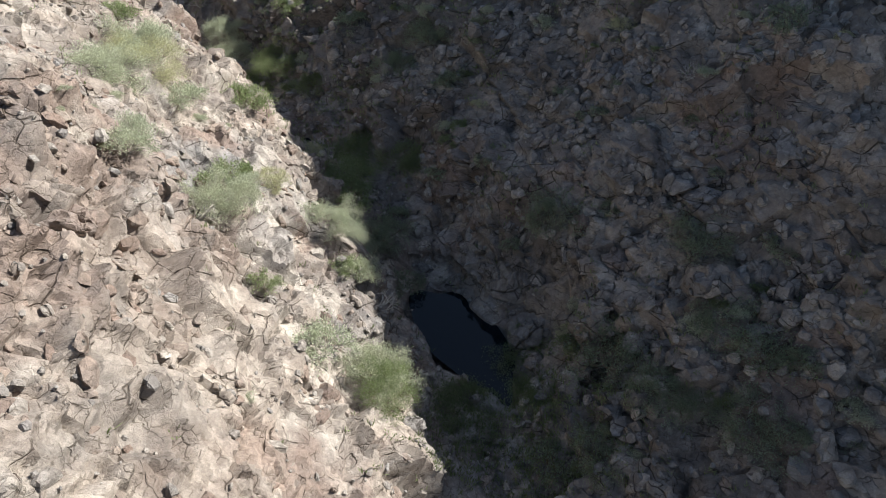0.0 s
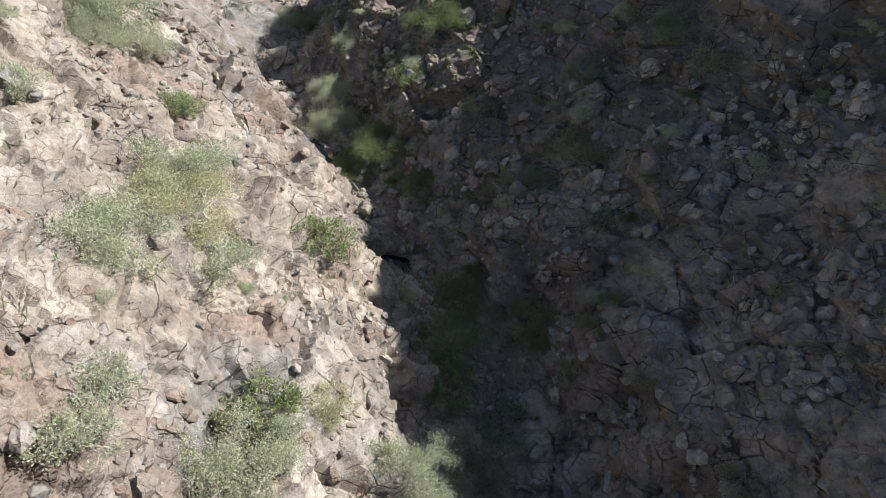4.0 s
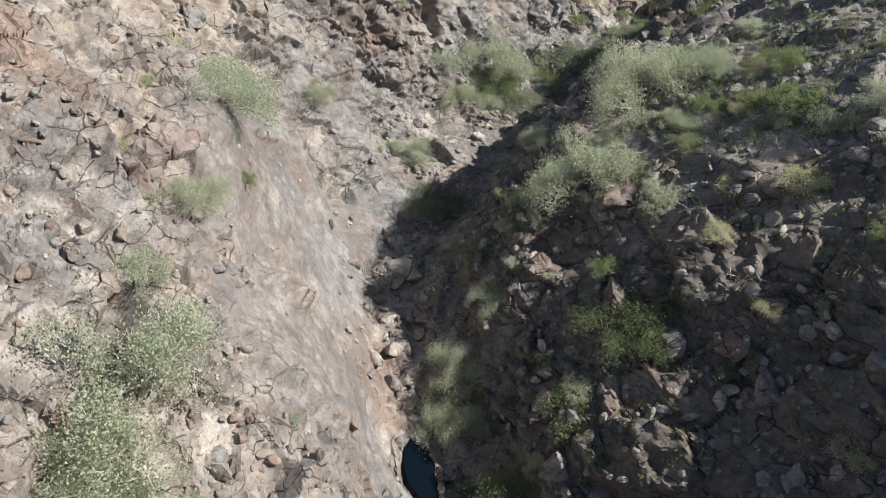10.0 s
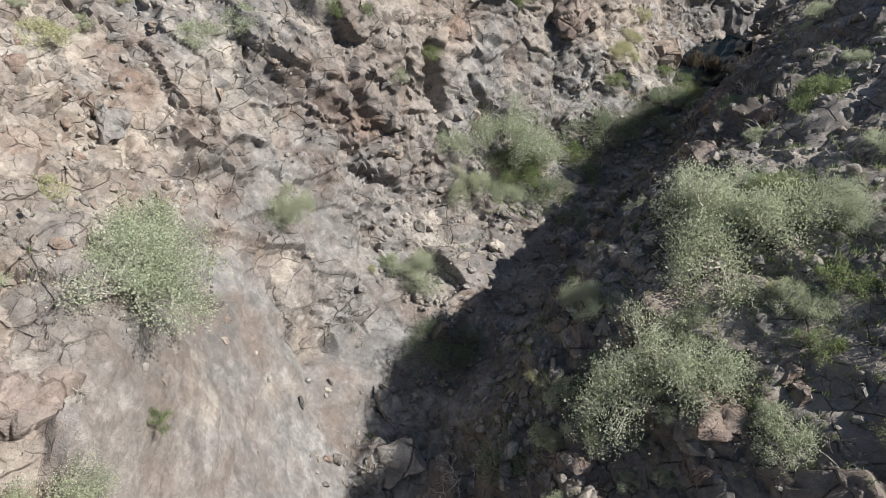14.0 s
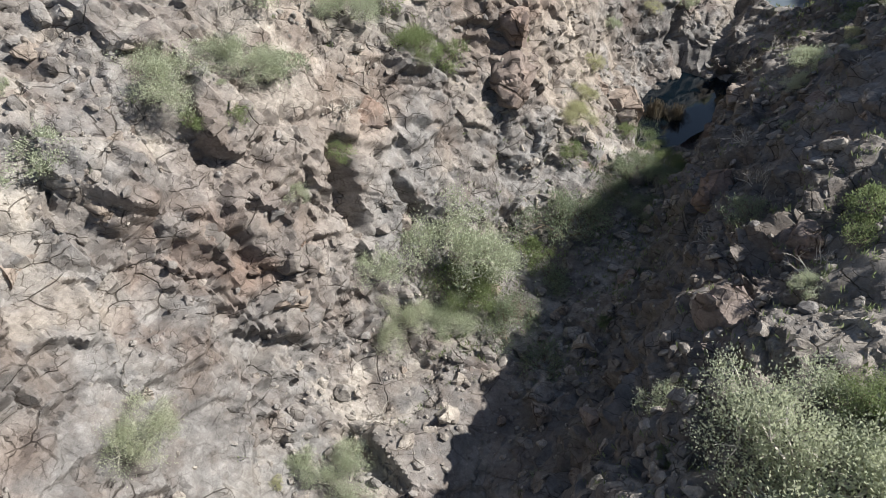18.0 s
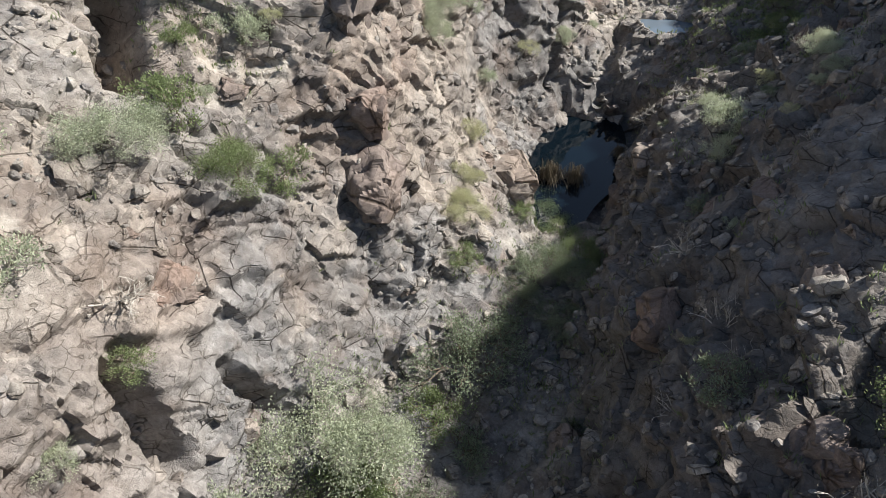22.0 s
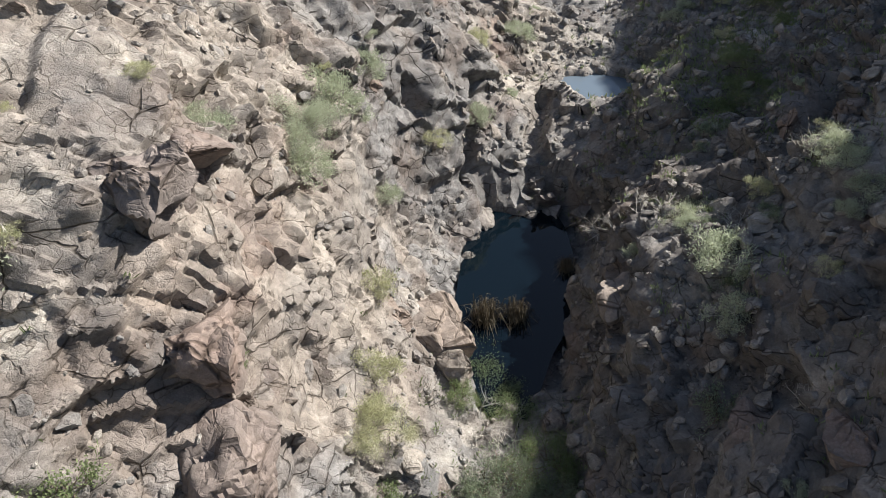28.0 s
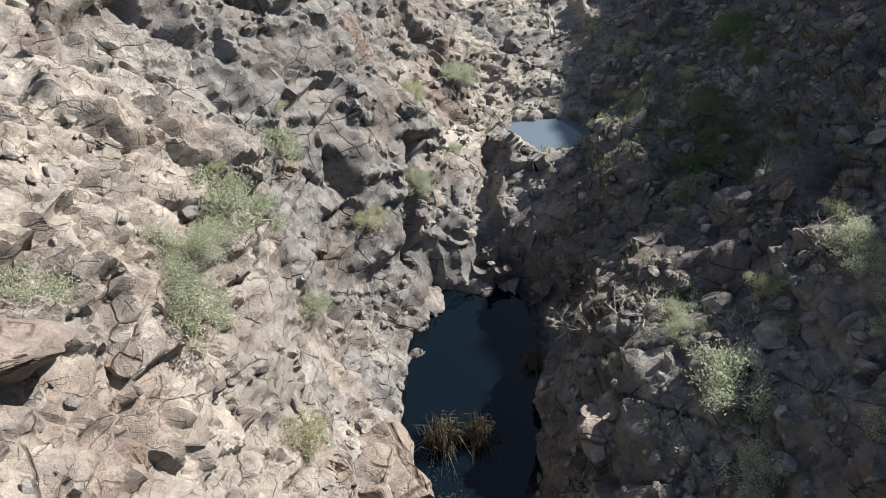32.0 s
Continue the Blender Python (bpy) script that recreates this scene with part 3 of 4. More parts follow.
    varnish = np.clip(0.32 + 0.55 * (r1[3] - 0.5) + 0.5 * (r2[3] - 0.5) + 0.4 * (r0[3] - 0.5) + 0.6 * fbm(p, 1.8, 4, 400) + 0.12 * slab - 0.6 * dust, 0, 1)
    rows_n, cols_n = D.shape
    i = np.arange(rows_n * cols_n).reshape(rows_n, cols_n)
    faces = np.stack([i[:-1, :-1], i[:-1, 1:], i[1:, 1:], i[1:, :-1]], -1).reshape(-1, 4)
    me = mesh_of("ground", p2, faces, ROCK, True)
    col = me.color_attributes.new("rock_type", "FLOAT_COLOR", "POINT")
    col.data.foreach_set("color", np.stack([grey, red, dust, np.ones_like(dust)], 1).astype(np.float32).ravel())
    me.attributes.new("soil_shade_cover", "FLOAT", "POINT").data.foreach_set("value", np.clip(soil_and_shade, 0, 0.9 - 0.4 * smooth(d, 0, 3) * smooth(y, 46, 52)).astype(np.float32))
    me.attributes.new("water_worn", "FLOAT", "POINT").data.foreach_set("value", np.clip(slab + 0.7 * bed, 0, 1).astype(np.float32))
    me.attributes.new("varnish", "FLOAT", "POINT").data.foreach_set("value", varnish.astype(np.float32))
    me.set_sharp_from_angle(angle=radians(26))
    ob = tagged(new("ground", me), "rugged volcanic ravine of grey, tan and red-brown broken rock", "ground", kind="structure")
    return ob, p2.reshape(rows_n, cols_n, 3), N


ground, GRID, GRID_N = build_ground()


def pool(name, cx, cy, z, rx, ry, turn, label, water):
    n = 64
    ang = np.linspace(0, 2 * np.pi, n, endpoint=False)
    wob = 1 + 0.1 * np.sin(3 * ang + cx) + 0.06 * np.sin(5 * ang + cy)
    x, y = rx * wob * np.cos(ang), ry * wob * np.sin(ang)
    c, s = math.cos(radians(turn)), math.sin(radians(turn))
    bm = bmesh.new()
    vs = [bm.verts.new((cx + c * u - s * v, cy + s * u + c * v, z)) for u, v in zip(x, y)]
    bm.faces.new(vs)
    me = bpy.data.meshes.new(name)
    bm.to_mesh(me)
    bm.free()
    me.materials.append(water)
    return tagged(new(name, me), label, "water", kind="structure")


WATERS = ["still dark pool between boulders in deep shade", "narrow shallow pool beside a smooth rock slab", "stony puddle among boulders in the stream bed",
          "long dark pool below a rock step", "bright little pool above a rock step reflecting the sky"]
for i, (cx, cy, rx, ry, turn, level) in enumerate(BASINS):
    pool("water_%d" % (i + 1), cx, cy, level, rx * 1.36, ry * 1.36, turn, WATERS[i], SKY_TINT_WATER if i == 4 else WATER)


def ground_at(x, y):
    """The ground's height and slope direction below a place."""
    r = int(np.abs(ROW_Y - y).argmin())
    c = int(np.abs(GRID[r, :, 0] - x).argmin())
    return float(GRID[r, c, 2]), Vector(GRID_N[r, c])

# ---- building blocks for things ----


def part(name, me, parent, label=""):
    ob = new(name, me)
    ob.parent = parent
    return tagged(ob, label)


def rock_mesh(name, seed, material, level=3, flat=0.8, cuts=17):
    """A broken boulder about 1 across: a ball cut by random planes, then worn."""
    rng = np.random.default_rng(seed)
    bm = bmesh.new()
    bmesh.ops.create_icosphere(bm, subdivisions=level, radius=0.62)
    me = bpy.data.meshes.new(name)
    bm.to_mesh(me)
    bm.free()
    v = np.zeros(len(me.vertices) * 3, np.float32)
    me.vertices.foreach_get("co", v)
    v = v.reshape(-1, 3)
    n = rng.normal(size=(cuts, 3))
    n /= np.linalg.norm(n, axis=1, keepdims=True)
    for k in range(cuts):
        over = np.maximum(v @ n[k] - rng.uniform(0.25, 0.45), 0)
        v -= over[:, None] * n[k]
    v *= np.array([1.0, rng.uniform(0.7, 0.95), flat * rng.uniform(0.8, 1.1)])
    out = v / (np.linalg.norm(v, axis=1, keepdims=True) + 1e-6)
    s = v.astype(np.float32) + seed * 7.31
    ha, ea, _ = facets(s + 0.05 * np.stack([fbm(s, 0.4, 2, j) for j in (1, 3, 5)], 1), (0.46, 0.46, 0.32), 500, 0.3)
    hb, eb, _ = facets(s, 0.19, 600, 0.5)
    v += out * (0.21 * ha - 0.035 * (1 - smooth(ea, 0, 0.12)) + 0.07 * hb + 0.012 * fbm(s, 0.3, 3, 7))[:, None]
    me.vertices.foreach_set("co", v.ravel())
    me.polygons.foreach_set("use_smooth", np.full(len(me.polygons), True))
    me.materials.append(material)
    me.update()
    me.set_sharp_from_angle(angle=radians(30))
    return me


def tube_rings(path, radii, sides=4):
    """Vertices and faces of a thin stem along a path."""
    path = np.asarray(path, float)
    t = np.gradient(path, axis=0)
    t /= np.linalg.norm(t, axis=1, keepdims=True) + 1e-9
    a = np.cross(t, (0.31, 0.87, 0.38))
    a /= np.linalg.norm(a, axis=1, keepdims=True) + 1e-9
    b = np.cross(t, a)
    ang = np.linspace(0, 2 * np.pi, sides, endpoint=False)
    v = path[:, None] + np.asarray(radii)[:, None, None] * (a[:, None] * np.cos(ang)[None, :, None] + b[:, None] * np.sin(ang)[None, :, None])
    i = np.arange(len(path) * sides).reshape(len(path), sides)
    f = np.stack([i[:-1], np.roll(i, -1, 1)[:-1], np.roll(i, -1, 1)[1:], i[1:]], -1).reshape(-1, 4)
    return v.reshape(-1, 3), f


def gather(pieces):
    vs, fs, n = [], [], 0
    for v, f in pieces:
        vs.append(v)
        fs.append(f + n)
        n += len(v)
    return np.concatenate(vs), np.concatenate(fs)


def leaves(at, outward, length, width, rng, spread=0.9):
    """One bent four-sided leaf at each place, roughly along the outward way."""
    n = len(at)
    way = outward + rng.normal(size=(n, 3)) * spread
    way /= np.linalg.norm(way, axis=1, keepdims=True) + 1e-9
    side = np.cross(way, rng.normal(size=(n, 3)))
    side /= np.linalg.norm(side, axis=1, keepdims=True) + 1e-9
    ln = length * rng.uniform(0.6, 1.3, (n, 1))
    wd = width * rng.uniform(0.7, 1.3, (n, 1))
    v = np.stack([at, at + way * ln * 0.55 + side * wd, at + way * ln, at + way * ln * 0.55 - side * wd], 1)
    return v.reshape(-1, 3), np.arange(n * 4).reshape(n, 4)


def leaf_material(name, dark, light, tip=None):
    m, nt, sh = nodes_of(name)
    geo = nt.nodes.new("ShaderNodeNewGeometry")
    info = nt.nodes.new("ShaderNodeObjectInfo")
    c = mix(nt, geo.outputs["Random Per Island"], dark, light)
    if tip:
        c = mix(nt, times(nt, ramp(nt, info.outputs["Random"], 0.4, 1.0), 0.6), c, tip)
    c = mix(nt, times(nt, ramp(nt, tex(nt, 3, 3), 0.45, 0.7), 0.4), c, tuple(0.75 * v for v in dark))
    nt.links.new(c, sh.inputs["Base Color"])
    sh.inputs["Roughness"].default_value = 0.8
    sh.inputs["Specular IOR Level"].default_value = 0.12
    tr = nt.nodes.new("ShaderNodeBsdfTranslucent")
    nt.links.new(c, tr.inputs["Color"])
    ms = nt.nodes.new("ShaderNodeMixShader")
    ms.inputs[0].default_value = 0.5
    nt.links.new(sh.outputs[0], ms.inputs[1])
    nt.links.new(tr.outputs[0], ms.inputs[2])
    nt.links.new(ms.outputs[0], nt.nodes["Material Output"].inputs["Surface"])
    return m


def stem_material(name, a, b):
    m, nt, sh = nodes_of(name)
    nt.links.new(mix(nt, ramp(nt, tex(nt, 14, 4), 0.35, 0.65), a, b), sh.inputs["Base Color"])
    sh.inputs["Roughness"].default_value = 0.85
    return m


PALE_LEAF = leaf_material("pale_shrub_leaf", (0.4, 0.44, 0.31), (0.54, 0.58, 0.43), (0.53, 0.55, 0.39))
GREEN_LEAF = leaf_material("green_shrub_leaf", (0.2, 0.25, 0.12), (0.33, 0.39, 0.2))
YELLOW_LEAF = leaf_material("yellow_shrub_leaf", (0.44, 0.44, 0.26), (0.61, 0.61, 0.39))
SHADE_LEAF = leaf_material("shade_plant_leaf", (0.2, 0.24, 0.16), (0.35, 0.4, 0.27))
WEED_LEAF = leaf_material("weed_leaf", (0.17, 0.21, 0.1), (0.29, 0.34, 0.18))
DRY_LEAF = leaf_material("dry_twig_leaf", (0.2, 0.17, 0.13), (0.38, 0.35, 0.28))
REED_LEAF = leaf_material("dead_reed_leaf", (0.15, 0.125, 0.09), (0.33, 0.285, 0.21))
GREY_STEM = stem_material("grey_shrub_stem", (0.3, 0.27, 0.23), (0.55, 0.52, 0.46))
BROWN_STEM = stem_material("brown_shrub_stem", (0.12, 0.09, 0.06), (0.25, 0.2, 0.15))


def branch_set(rng, count, height, spread, forks, thick):
    """Stems that rise from one foot and fork; returns the pieces and the tips with their ways."""
    pieces, tips, ways = [], [], []

    def grow(foot, way, length, r, depth):
        way = way / np.linalg.norm(way)
        bend = rng.normal(size=3) * 0.25
        mid = foot + way * length * 0.5 + bend * length * 0.2
        end = foot + (way + bend * 0.4) * length
        pieces.append(tube_rings([foot, mid, end], [r, r * 0.8, r * 0.55], 3))
        if depth == 0:
            tips.append(end)
            ways.append(way)
            return
        for _ in range(rng.integers(2, 4)):
            w = way + rng.normal(size=3) * 0.62 + np.array((0, 0, 0.15))
            grow(end, w, length * rng.uniform(0.55, 0.8), r * 0.55, depth - 1)

    for _ in range(count):
        a = rng.uniform(0, 2 * np.pi)
        s = spread * math.sqrt(rng.uniform(0.05, 1))
        grow(np.array((math.cos(a) * 0.06, math.sin(a) * 0.06, -0.12)), np.array((math.cos(a) * s, math.sin(a) * s, 1.0)), height * rng.uniform(0.35, 0.5), thick, forks)
    return pieces, np.array(tips), np.array(ways)


def make_shrub(kind, seed, big=False):
    """A shrub about 1 wide at the origin: an Empty with stems and foliage."""
    rng = np.random.default_rng(seed)
    leaf, stem, count, per, length, width, flat = SHRUB_KINDS[kind]
    ob = new(kind)
    ob.empty_display_size = 0.1
    pieces, tips, ways = branch_set(rng, max(6, int(count * (0.75 if big else 1))), 0.62 if not big else 0.55, 1.0, 3 if big else 2, 0.018)
    v, f = gather(pieces)
    keep = 0.55 / max(0.4, np.percentile(np.abs(v[:, :2]).max(1), 97))
    v *= np.array((keep, keep, flat))
    tips = tips * np.array((keep, keep, flat))
    part("branchwork", mesh_of("branchwork", v, f, stem), ob)
    if big:
        length, width, per = length * 0.38, width * 0.54, max(2, int(per * 2.5))
    if per:
        k = np.repeat(np.arange(len(tips)), per)
        at = tips[k] + rng.normal(size=(len(k), 3)) * np.array((0.07, 0.07, 0.055))
        lv, lf = leaves(at, ways[k] + np.array((0, 0, 0.5)), length, width, rng)
        part("foliage", mesh_of("foliage", lv, lf, leaf), ob)
    return ob


SHRUB_KINDS = {
    "pale_shrub": (PALE_LEAF, GREY_STEM, 15, 32, 0.066, 0.0115, 0.85),
    "green_shrub": (GREEN_LEAF, BROWN_STEM, 14, 30, 0.06, 0.013, 0.8),
    "yellow_shrub": (YELLOW_LEAF, GREY_STEM, 14, 30, 0.065, 0.0105, 0.8),
    "shade_plant": (SHADE_LEAF, BROWN_STEM, 12, 20, 0.075, 0.013, 0.6),
    "weed_patch": (WEED_LEAF, BROWN_STEM, 16, 22, 0.06, 0.015, 0.35),
    "dry_shrub": (DRY_LEAF, GREY_STEM, 8, 3, 0.06, 0.006, 0.85),
}

# ---- boulders: place and width ----
PALE_SHRUBS = [(-2.0, 13.1, 2.8), (-8.7, 16.2, 1.1), (-6.8, 16.9, 1.8), (-3.9, 18.8, 1.9), (-10.8, 19.8, 2.0), (-9.4, 21.4, 1.1), (-14.0, 22.2, 0.9), (-10.9, 22.8, 2.0), (-15.9, 24.2, 1.3), (-16.6, 28.4, 1.6), (-15.4, 28.6, 1.6), (-17.0, 30.1, 2.9), (-19.3, 33.0, 0.8), (-20.3, 36.0, 1.5), (-12.8, 38.6, 2.0), (-13.2, 40.3, 2.0), (-23.0, 40.7, 2.7), (-24.5, 42.3, 2.5), (-13.1, 42.6, 1.4), (-8.1, 45.3, 0.9), (-2.0, 45.5, 0.9), (-11.1, 46.0, 2.6), (-12.7, 46.8, 0.7), (-3.4, 47.8, 1.2), (-2.3, 48.0, 1.4), (-10.9, 48.0, 0.8), (-8.5, 48.5, 0.8), (-13.3, 48.6, 1.4), (-25.3, 49.4, 1.5), (-10.2, 50.5, 3.0)]
PALE_SHRUBS += [(-29.4, 51.0, 1.1), (-21.1, 51.8, 1.5), (-7.9, 51.8, 1.5), (-22.3, 51.8, 0.9), (-10.7, 52.1, 2.6), (-29.1, 52.7, 1.1), (-12.9, 53.4, 0.9), (-6.8, 54.7, 0.9), (-10.2, 56.4, 0.6), (-28.0, 56.5, 1.9), (-24.9, 57.5, 0.6), (-21.6, 57.6, 1.5), (-22.7, 58.3, 1.2), (-26.7, 58.5, 1.5), (-26.0, 59.5, 1.2), (-21.0, 61.0, 3.2), (-27.4, 61.2, 1.3), (-25.5, 63.9, 1.7), (-24.1, 68.8, 1.1), (-25.1, 69.7, 1.8), (-24.5, 70.9, 1.0), (-8.7, 71.1, 0.9), (-5.8, 72.5, 0.5), (-8.2, 73.1, 1.3), (-20.9, 73.8, 0.8), (-5.3, 74.0, 0.8), (-5.1, 74.7, 0.8), (-19.2, 75.1, 1.1), (-8.3, 75.1, 0.6), (-9.6, 75.4, 0.5)]
PALE_SHRUBS += [(-8.3, 75.8, 0.8), (-19.2, 76.0, 1.4), (-18.6, 78.1, 1.2), (-17.9, 78.3, 0.8), (-17.1, 78.5, 0.7), (-17.7, 81.3, 1.0), (-13.3, 84.1, 0.8), (-10.8, 90.3, 1.0)]
GREEN_SHRUBS = [(-15.3, 72.4, 1.2), (-5.3, 14.7, 0.8), (-3.2, 17.4, 1.1), (-7.1, 18.4, 0.6), (-4.4, 24.7, 1.7), (-7.9, 24.8, 1.3), (-13.3, 26.8, 1.0), (-20.9, 38.9, 0.5), (-7.8, 40.8, 2.3), (-2.1, 42.3, 0.6), (-9.2, 42.7, 0.9), (-7.8, 47.5, 0.8), (-4.8, 48.7, 1.3), (-7.5, 49.0, 0.9), (-6.3, 49.2, 0.9), (-1.5, 50.7, 2.1), (-5.6, 51.0, 1.4), (-9.2, 52.6, 1.5), (-26.9, 56.1, 0.7), (-26.0, 56.8, 0.6), (-8.4, 59.1, 1.1), (-23.7, 65.2, 1.5), (-24.9, 65.6, 1.3), (-22.7, 66.5, 1.1), (-25.4, 67.8, 0.7), (-17.4, 68.8, 0.9), (-5.1, 68.9, 1.4), (-20.2, 69.7, 0.3), (-14.0, 72.7, 1.6), (-14.3, 74.1, 1.6), (-22.8, 78.7, 0.8)]
DRY_SHRUBS = [(-14.8, 71.8, 1.5), (-14.1, 70.9, 1.3), (-13.6, 72.1, 1.2), (-7.9, 14.1, 0.5), (-7.2, 15.7, 0.5), (-2.2, 16.4, 1.2), (-10.6, 17.1, 1.0), (-8.3, 22.1, 0.7), (-8.9, 23.0, 0.7), (-21.2, 37.8, 0.5), (-5.3, 41.6, 1.3), (-15.3, 42.5, 1.5), (-15.9, 43.7, 1.4), (-15.9, 44.7, 1.6), (-9.5, 46.7, 1.4), (-9.6, 48.7, 1.0), (-12.9, 50.1, 0.6), (-31.0, 52.4, 0.9), (-20.8, 54.3, 1.2), (-9.9, 57.2, 1.1), (-27.7, 59.2, 1.6), (-24.8, 60.8, 1.3), (-10.6, 63.1, 1.2), (-11.2, 66.9, 0.7), (-8.5, 68.2, 0.9), (-23.5, 69.7, 0.9), (-16.3, 72.0, 1.2), (-19.8, 74.1, 0.4), (-20.7, 74.5, 0.5), (-7.2, 74.7, 0.9), (-5.4, 75.5, 1.0), (-9.1, 76.2, 1.7), (-9.5, 77.2, 1.2)]
SHADE_PLANTS = [(7.1, 12.1, 1.6), (6.2, 12.2, 1.4), (9.0, 12.9, 2.0), (5.6, 13.6, 2.0), (8.2, 16.6, 1.7), (4.2, 19.6, 1.8), (11.0, 21.0, 1.3), (-2.5, 21.4, 1.7), (0.5, 29.0, 1.1), (-2.4, 30.8, 1.6), (-0.6, 31.4, 1.6), (3.2, 32.9, 1.1), (2.1, 34.8, 1.7), (-4.9, 35.0, 1.1), (-0.7, 35.4, 1.6), (-14.6, 44.7, 1.3), (-18.9, 49.5, 2.1), (-17.9, 59.9, 2.0), (-11.2, 60.9, 1.0), (-17.0, 65.3, 2.9), (-13.7, 66.9, 1.4), (-9.5, 69.4, 0.9)]
WEEDS = [(0.7, 13.8, 1.4), (3.2, 14.2, 2.1), (1.2, 15.4, 1.5), (2.6, 15.7, 1.8), (-1.7, 26.0, 1.7), (-4.0, 27.6, 1.8), (-7.0, 33.2, 1.4), (-10.6, 34.9, 1.5), (-9.3, 35.8, 2.3), (-11.1, 35.9, 1.2), (-8.8, 38.2, 1.2), (-9.0, 58.1, 0.9), (-13.1, 70.2, 1.4), (-5.0, 81.3, 1.3), (-3.6, 81.8, 1.5), (-3.2, 83.4, 1.4), (-0.3, 87.2, 1.8)]
YELLOW_SHRUBS = [(-5.9, 19.4, 0.6), (-6.1, 26.3, 1.2), (-22.0, 35.8, 1.2), (-25.8, 41.3, 0.9), (-4.0, 45.1, 1.0), (-6.1, 45.5, 0.8), (-31.0, 46.2, 1.2), (-17.7, 70.5, 1.4), (-17.5, 72.0, 0.9), (-17.6, 75.1, 0.8), (-15.3, 82.3, 0.8), (-13.1, 86.5, 0.7)]
GREY_BOULDERS = [(1.9, 11.8, 1.0), (7.7, 14.8, 0.9), (-0.4, 16.7, 1.4), (10.7, 17.6, 1.6), (8.2, 19.9, 1.1), (10.2, 20.9, 1.9), (-0.8, 20.9, 0.8), (7.0, 21.1, 1.3), (8.0, 21.5, 1.1), (-3.1, 25.2, 1.0), (-6.0, 29.0, 0.8), (4.0, 30.5, 0.6), (-7.4, 32.5, 1.3), (-7.3, 36.3, 0.7), (-1.7, 39.6, 0.9), (-14.9, 41.3, 1.2), (-18.6, 42.1, 1.0), (-16.8, 44.9, 1.0), (-29.1, 46.1, 1.7), (-6.8, 46.5, 0.7), (-9.1, 48.0, 0.8), (-24.1, 56.8, 0.9), (-16.7, 57.6, 1.1), (-16.6, 63.4, 1.0), (-17.8, 64.7, 0.8), (-14.9, 64.9, 0.9), (-16.7, 65.5, 1.2), (-13.2, 67.6, 0.8), (-13.7, 68.5, 0.9), (-15.2, 69.2, 0.8)]
GREY_BOULDERS += [(-13.6, 71.1, 0.6), (-12.3, 75.9, 0.6), (-16.3, 78.4, 1.4), (-15.7, 80.2, 1.1), (-13.3, 82.0, 1.5), (-10.4, 82.1, 1.4), (-2.5, 82.9, 1.1), (-2.7, 84.3, 1.2), (-2.3, 89.0, 1.5)]
RED_BOULDERS = [(-21.7, 37.2, 2.2), (-21.6, 36.0, 2.0), (-21.2, 35.3, 1.4), (-8.0, 11.8, 1.1), (5.0, 18.8, 1.1), (-14.2, 26.7, 0.7), (-18.2, 31.6, 1.4), (-3.9, 31.9, 1.2), (-6.1, 32.5, 0.8), (-22.1, 37.3, 1.6), (-4.8, 40.9, 0.8), (-4.1, 41.1, 0.9), (-10.9, 42.2, 1.2), (-12.8, 45.6, 1.1), (-8.0, 46.4, 1.0), (-11.1, 46.7, 1.7), (-14.2, 47.9, 1.1), (-14.4, 54.2, 1.5), (-11.4, 56.0, 2.5), (-10.1, 58.9, 1.9), (-24.3, 61.8, 2.4), (-14.2, 62.4, 1.6), (-9.0, 62.5, 1.7), (-11.7, 64.3, 2.4), (-8.8, 66.5, 1.9), (-24.1, 67.4, 1.4), (-20.2, 68.1, 3.2), (-9.5, 68.3, 1.7), (-21.1, 72.3, 0.8), (-3.2, 77.0, 1.4), (-4.5, 77.8, 1.3), (-17.4, 81.4, 1.0)]
PALE_BOULDERS = [(10.0, 12.7, 0.9), (8.8, 13.5, 1.0), (5.1, 21.5, 1.0), (4.9, 22.2, 0.9), (1.3, 33.9, 1.0), (-13.9, 37.7, 1.0), (1.4, 38.1, 1.0), (-15.0, 38.9, 1.4), (-15.3, 39.8, 1.4), (-17.5, 42.0, 1.3), (-18.5, 44.6, 2.3), (-19.6, 46.4, 1.6), (-30.5, 51.4, 0.5), (-19.4, 54.1, 0.8), (-26.1, 56.9, 0.6), (-8.1, 61.5, 0.6), (-9.4, 64.3, 0.6), (-19.4, 64.5, 0.6), (-18.9, 65.2, 0.6), (-18.2, 65.5, 0.6), (-16.4, 67.4, 1.0), (-16.8, 70.0, 1.3), (-17.3, 72.5, 1.1)]
TAN_BOULDERS = [(-16.1, 75.7, 2.2), (-16.0, 74.4, 2.3), (-16.9, 74.9, 2.0), (-15.8, 75.0, 3.1), (-15.3, 73.4, 1.7), (-11.3, 25.6, 0.6), (-11.6, 28.9, 0.7), (-17.4, 32.5, 0.7), (-10.1, 45.8, 2.1), (-27.9, 53.0, 0.7), (-30.7, 55.0, 1.0), (-26.9, 61.7, 0.6), (-10.3, 74.1, 2.2)]
REED_CLUMPS = [(-14.0, 76.2, 1.3), (-12.9, 76.2, 1.1), (-10.6, 78.6, 0.8)]

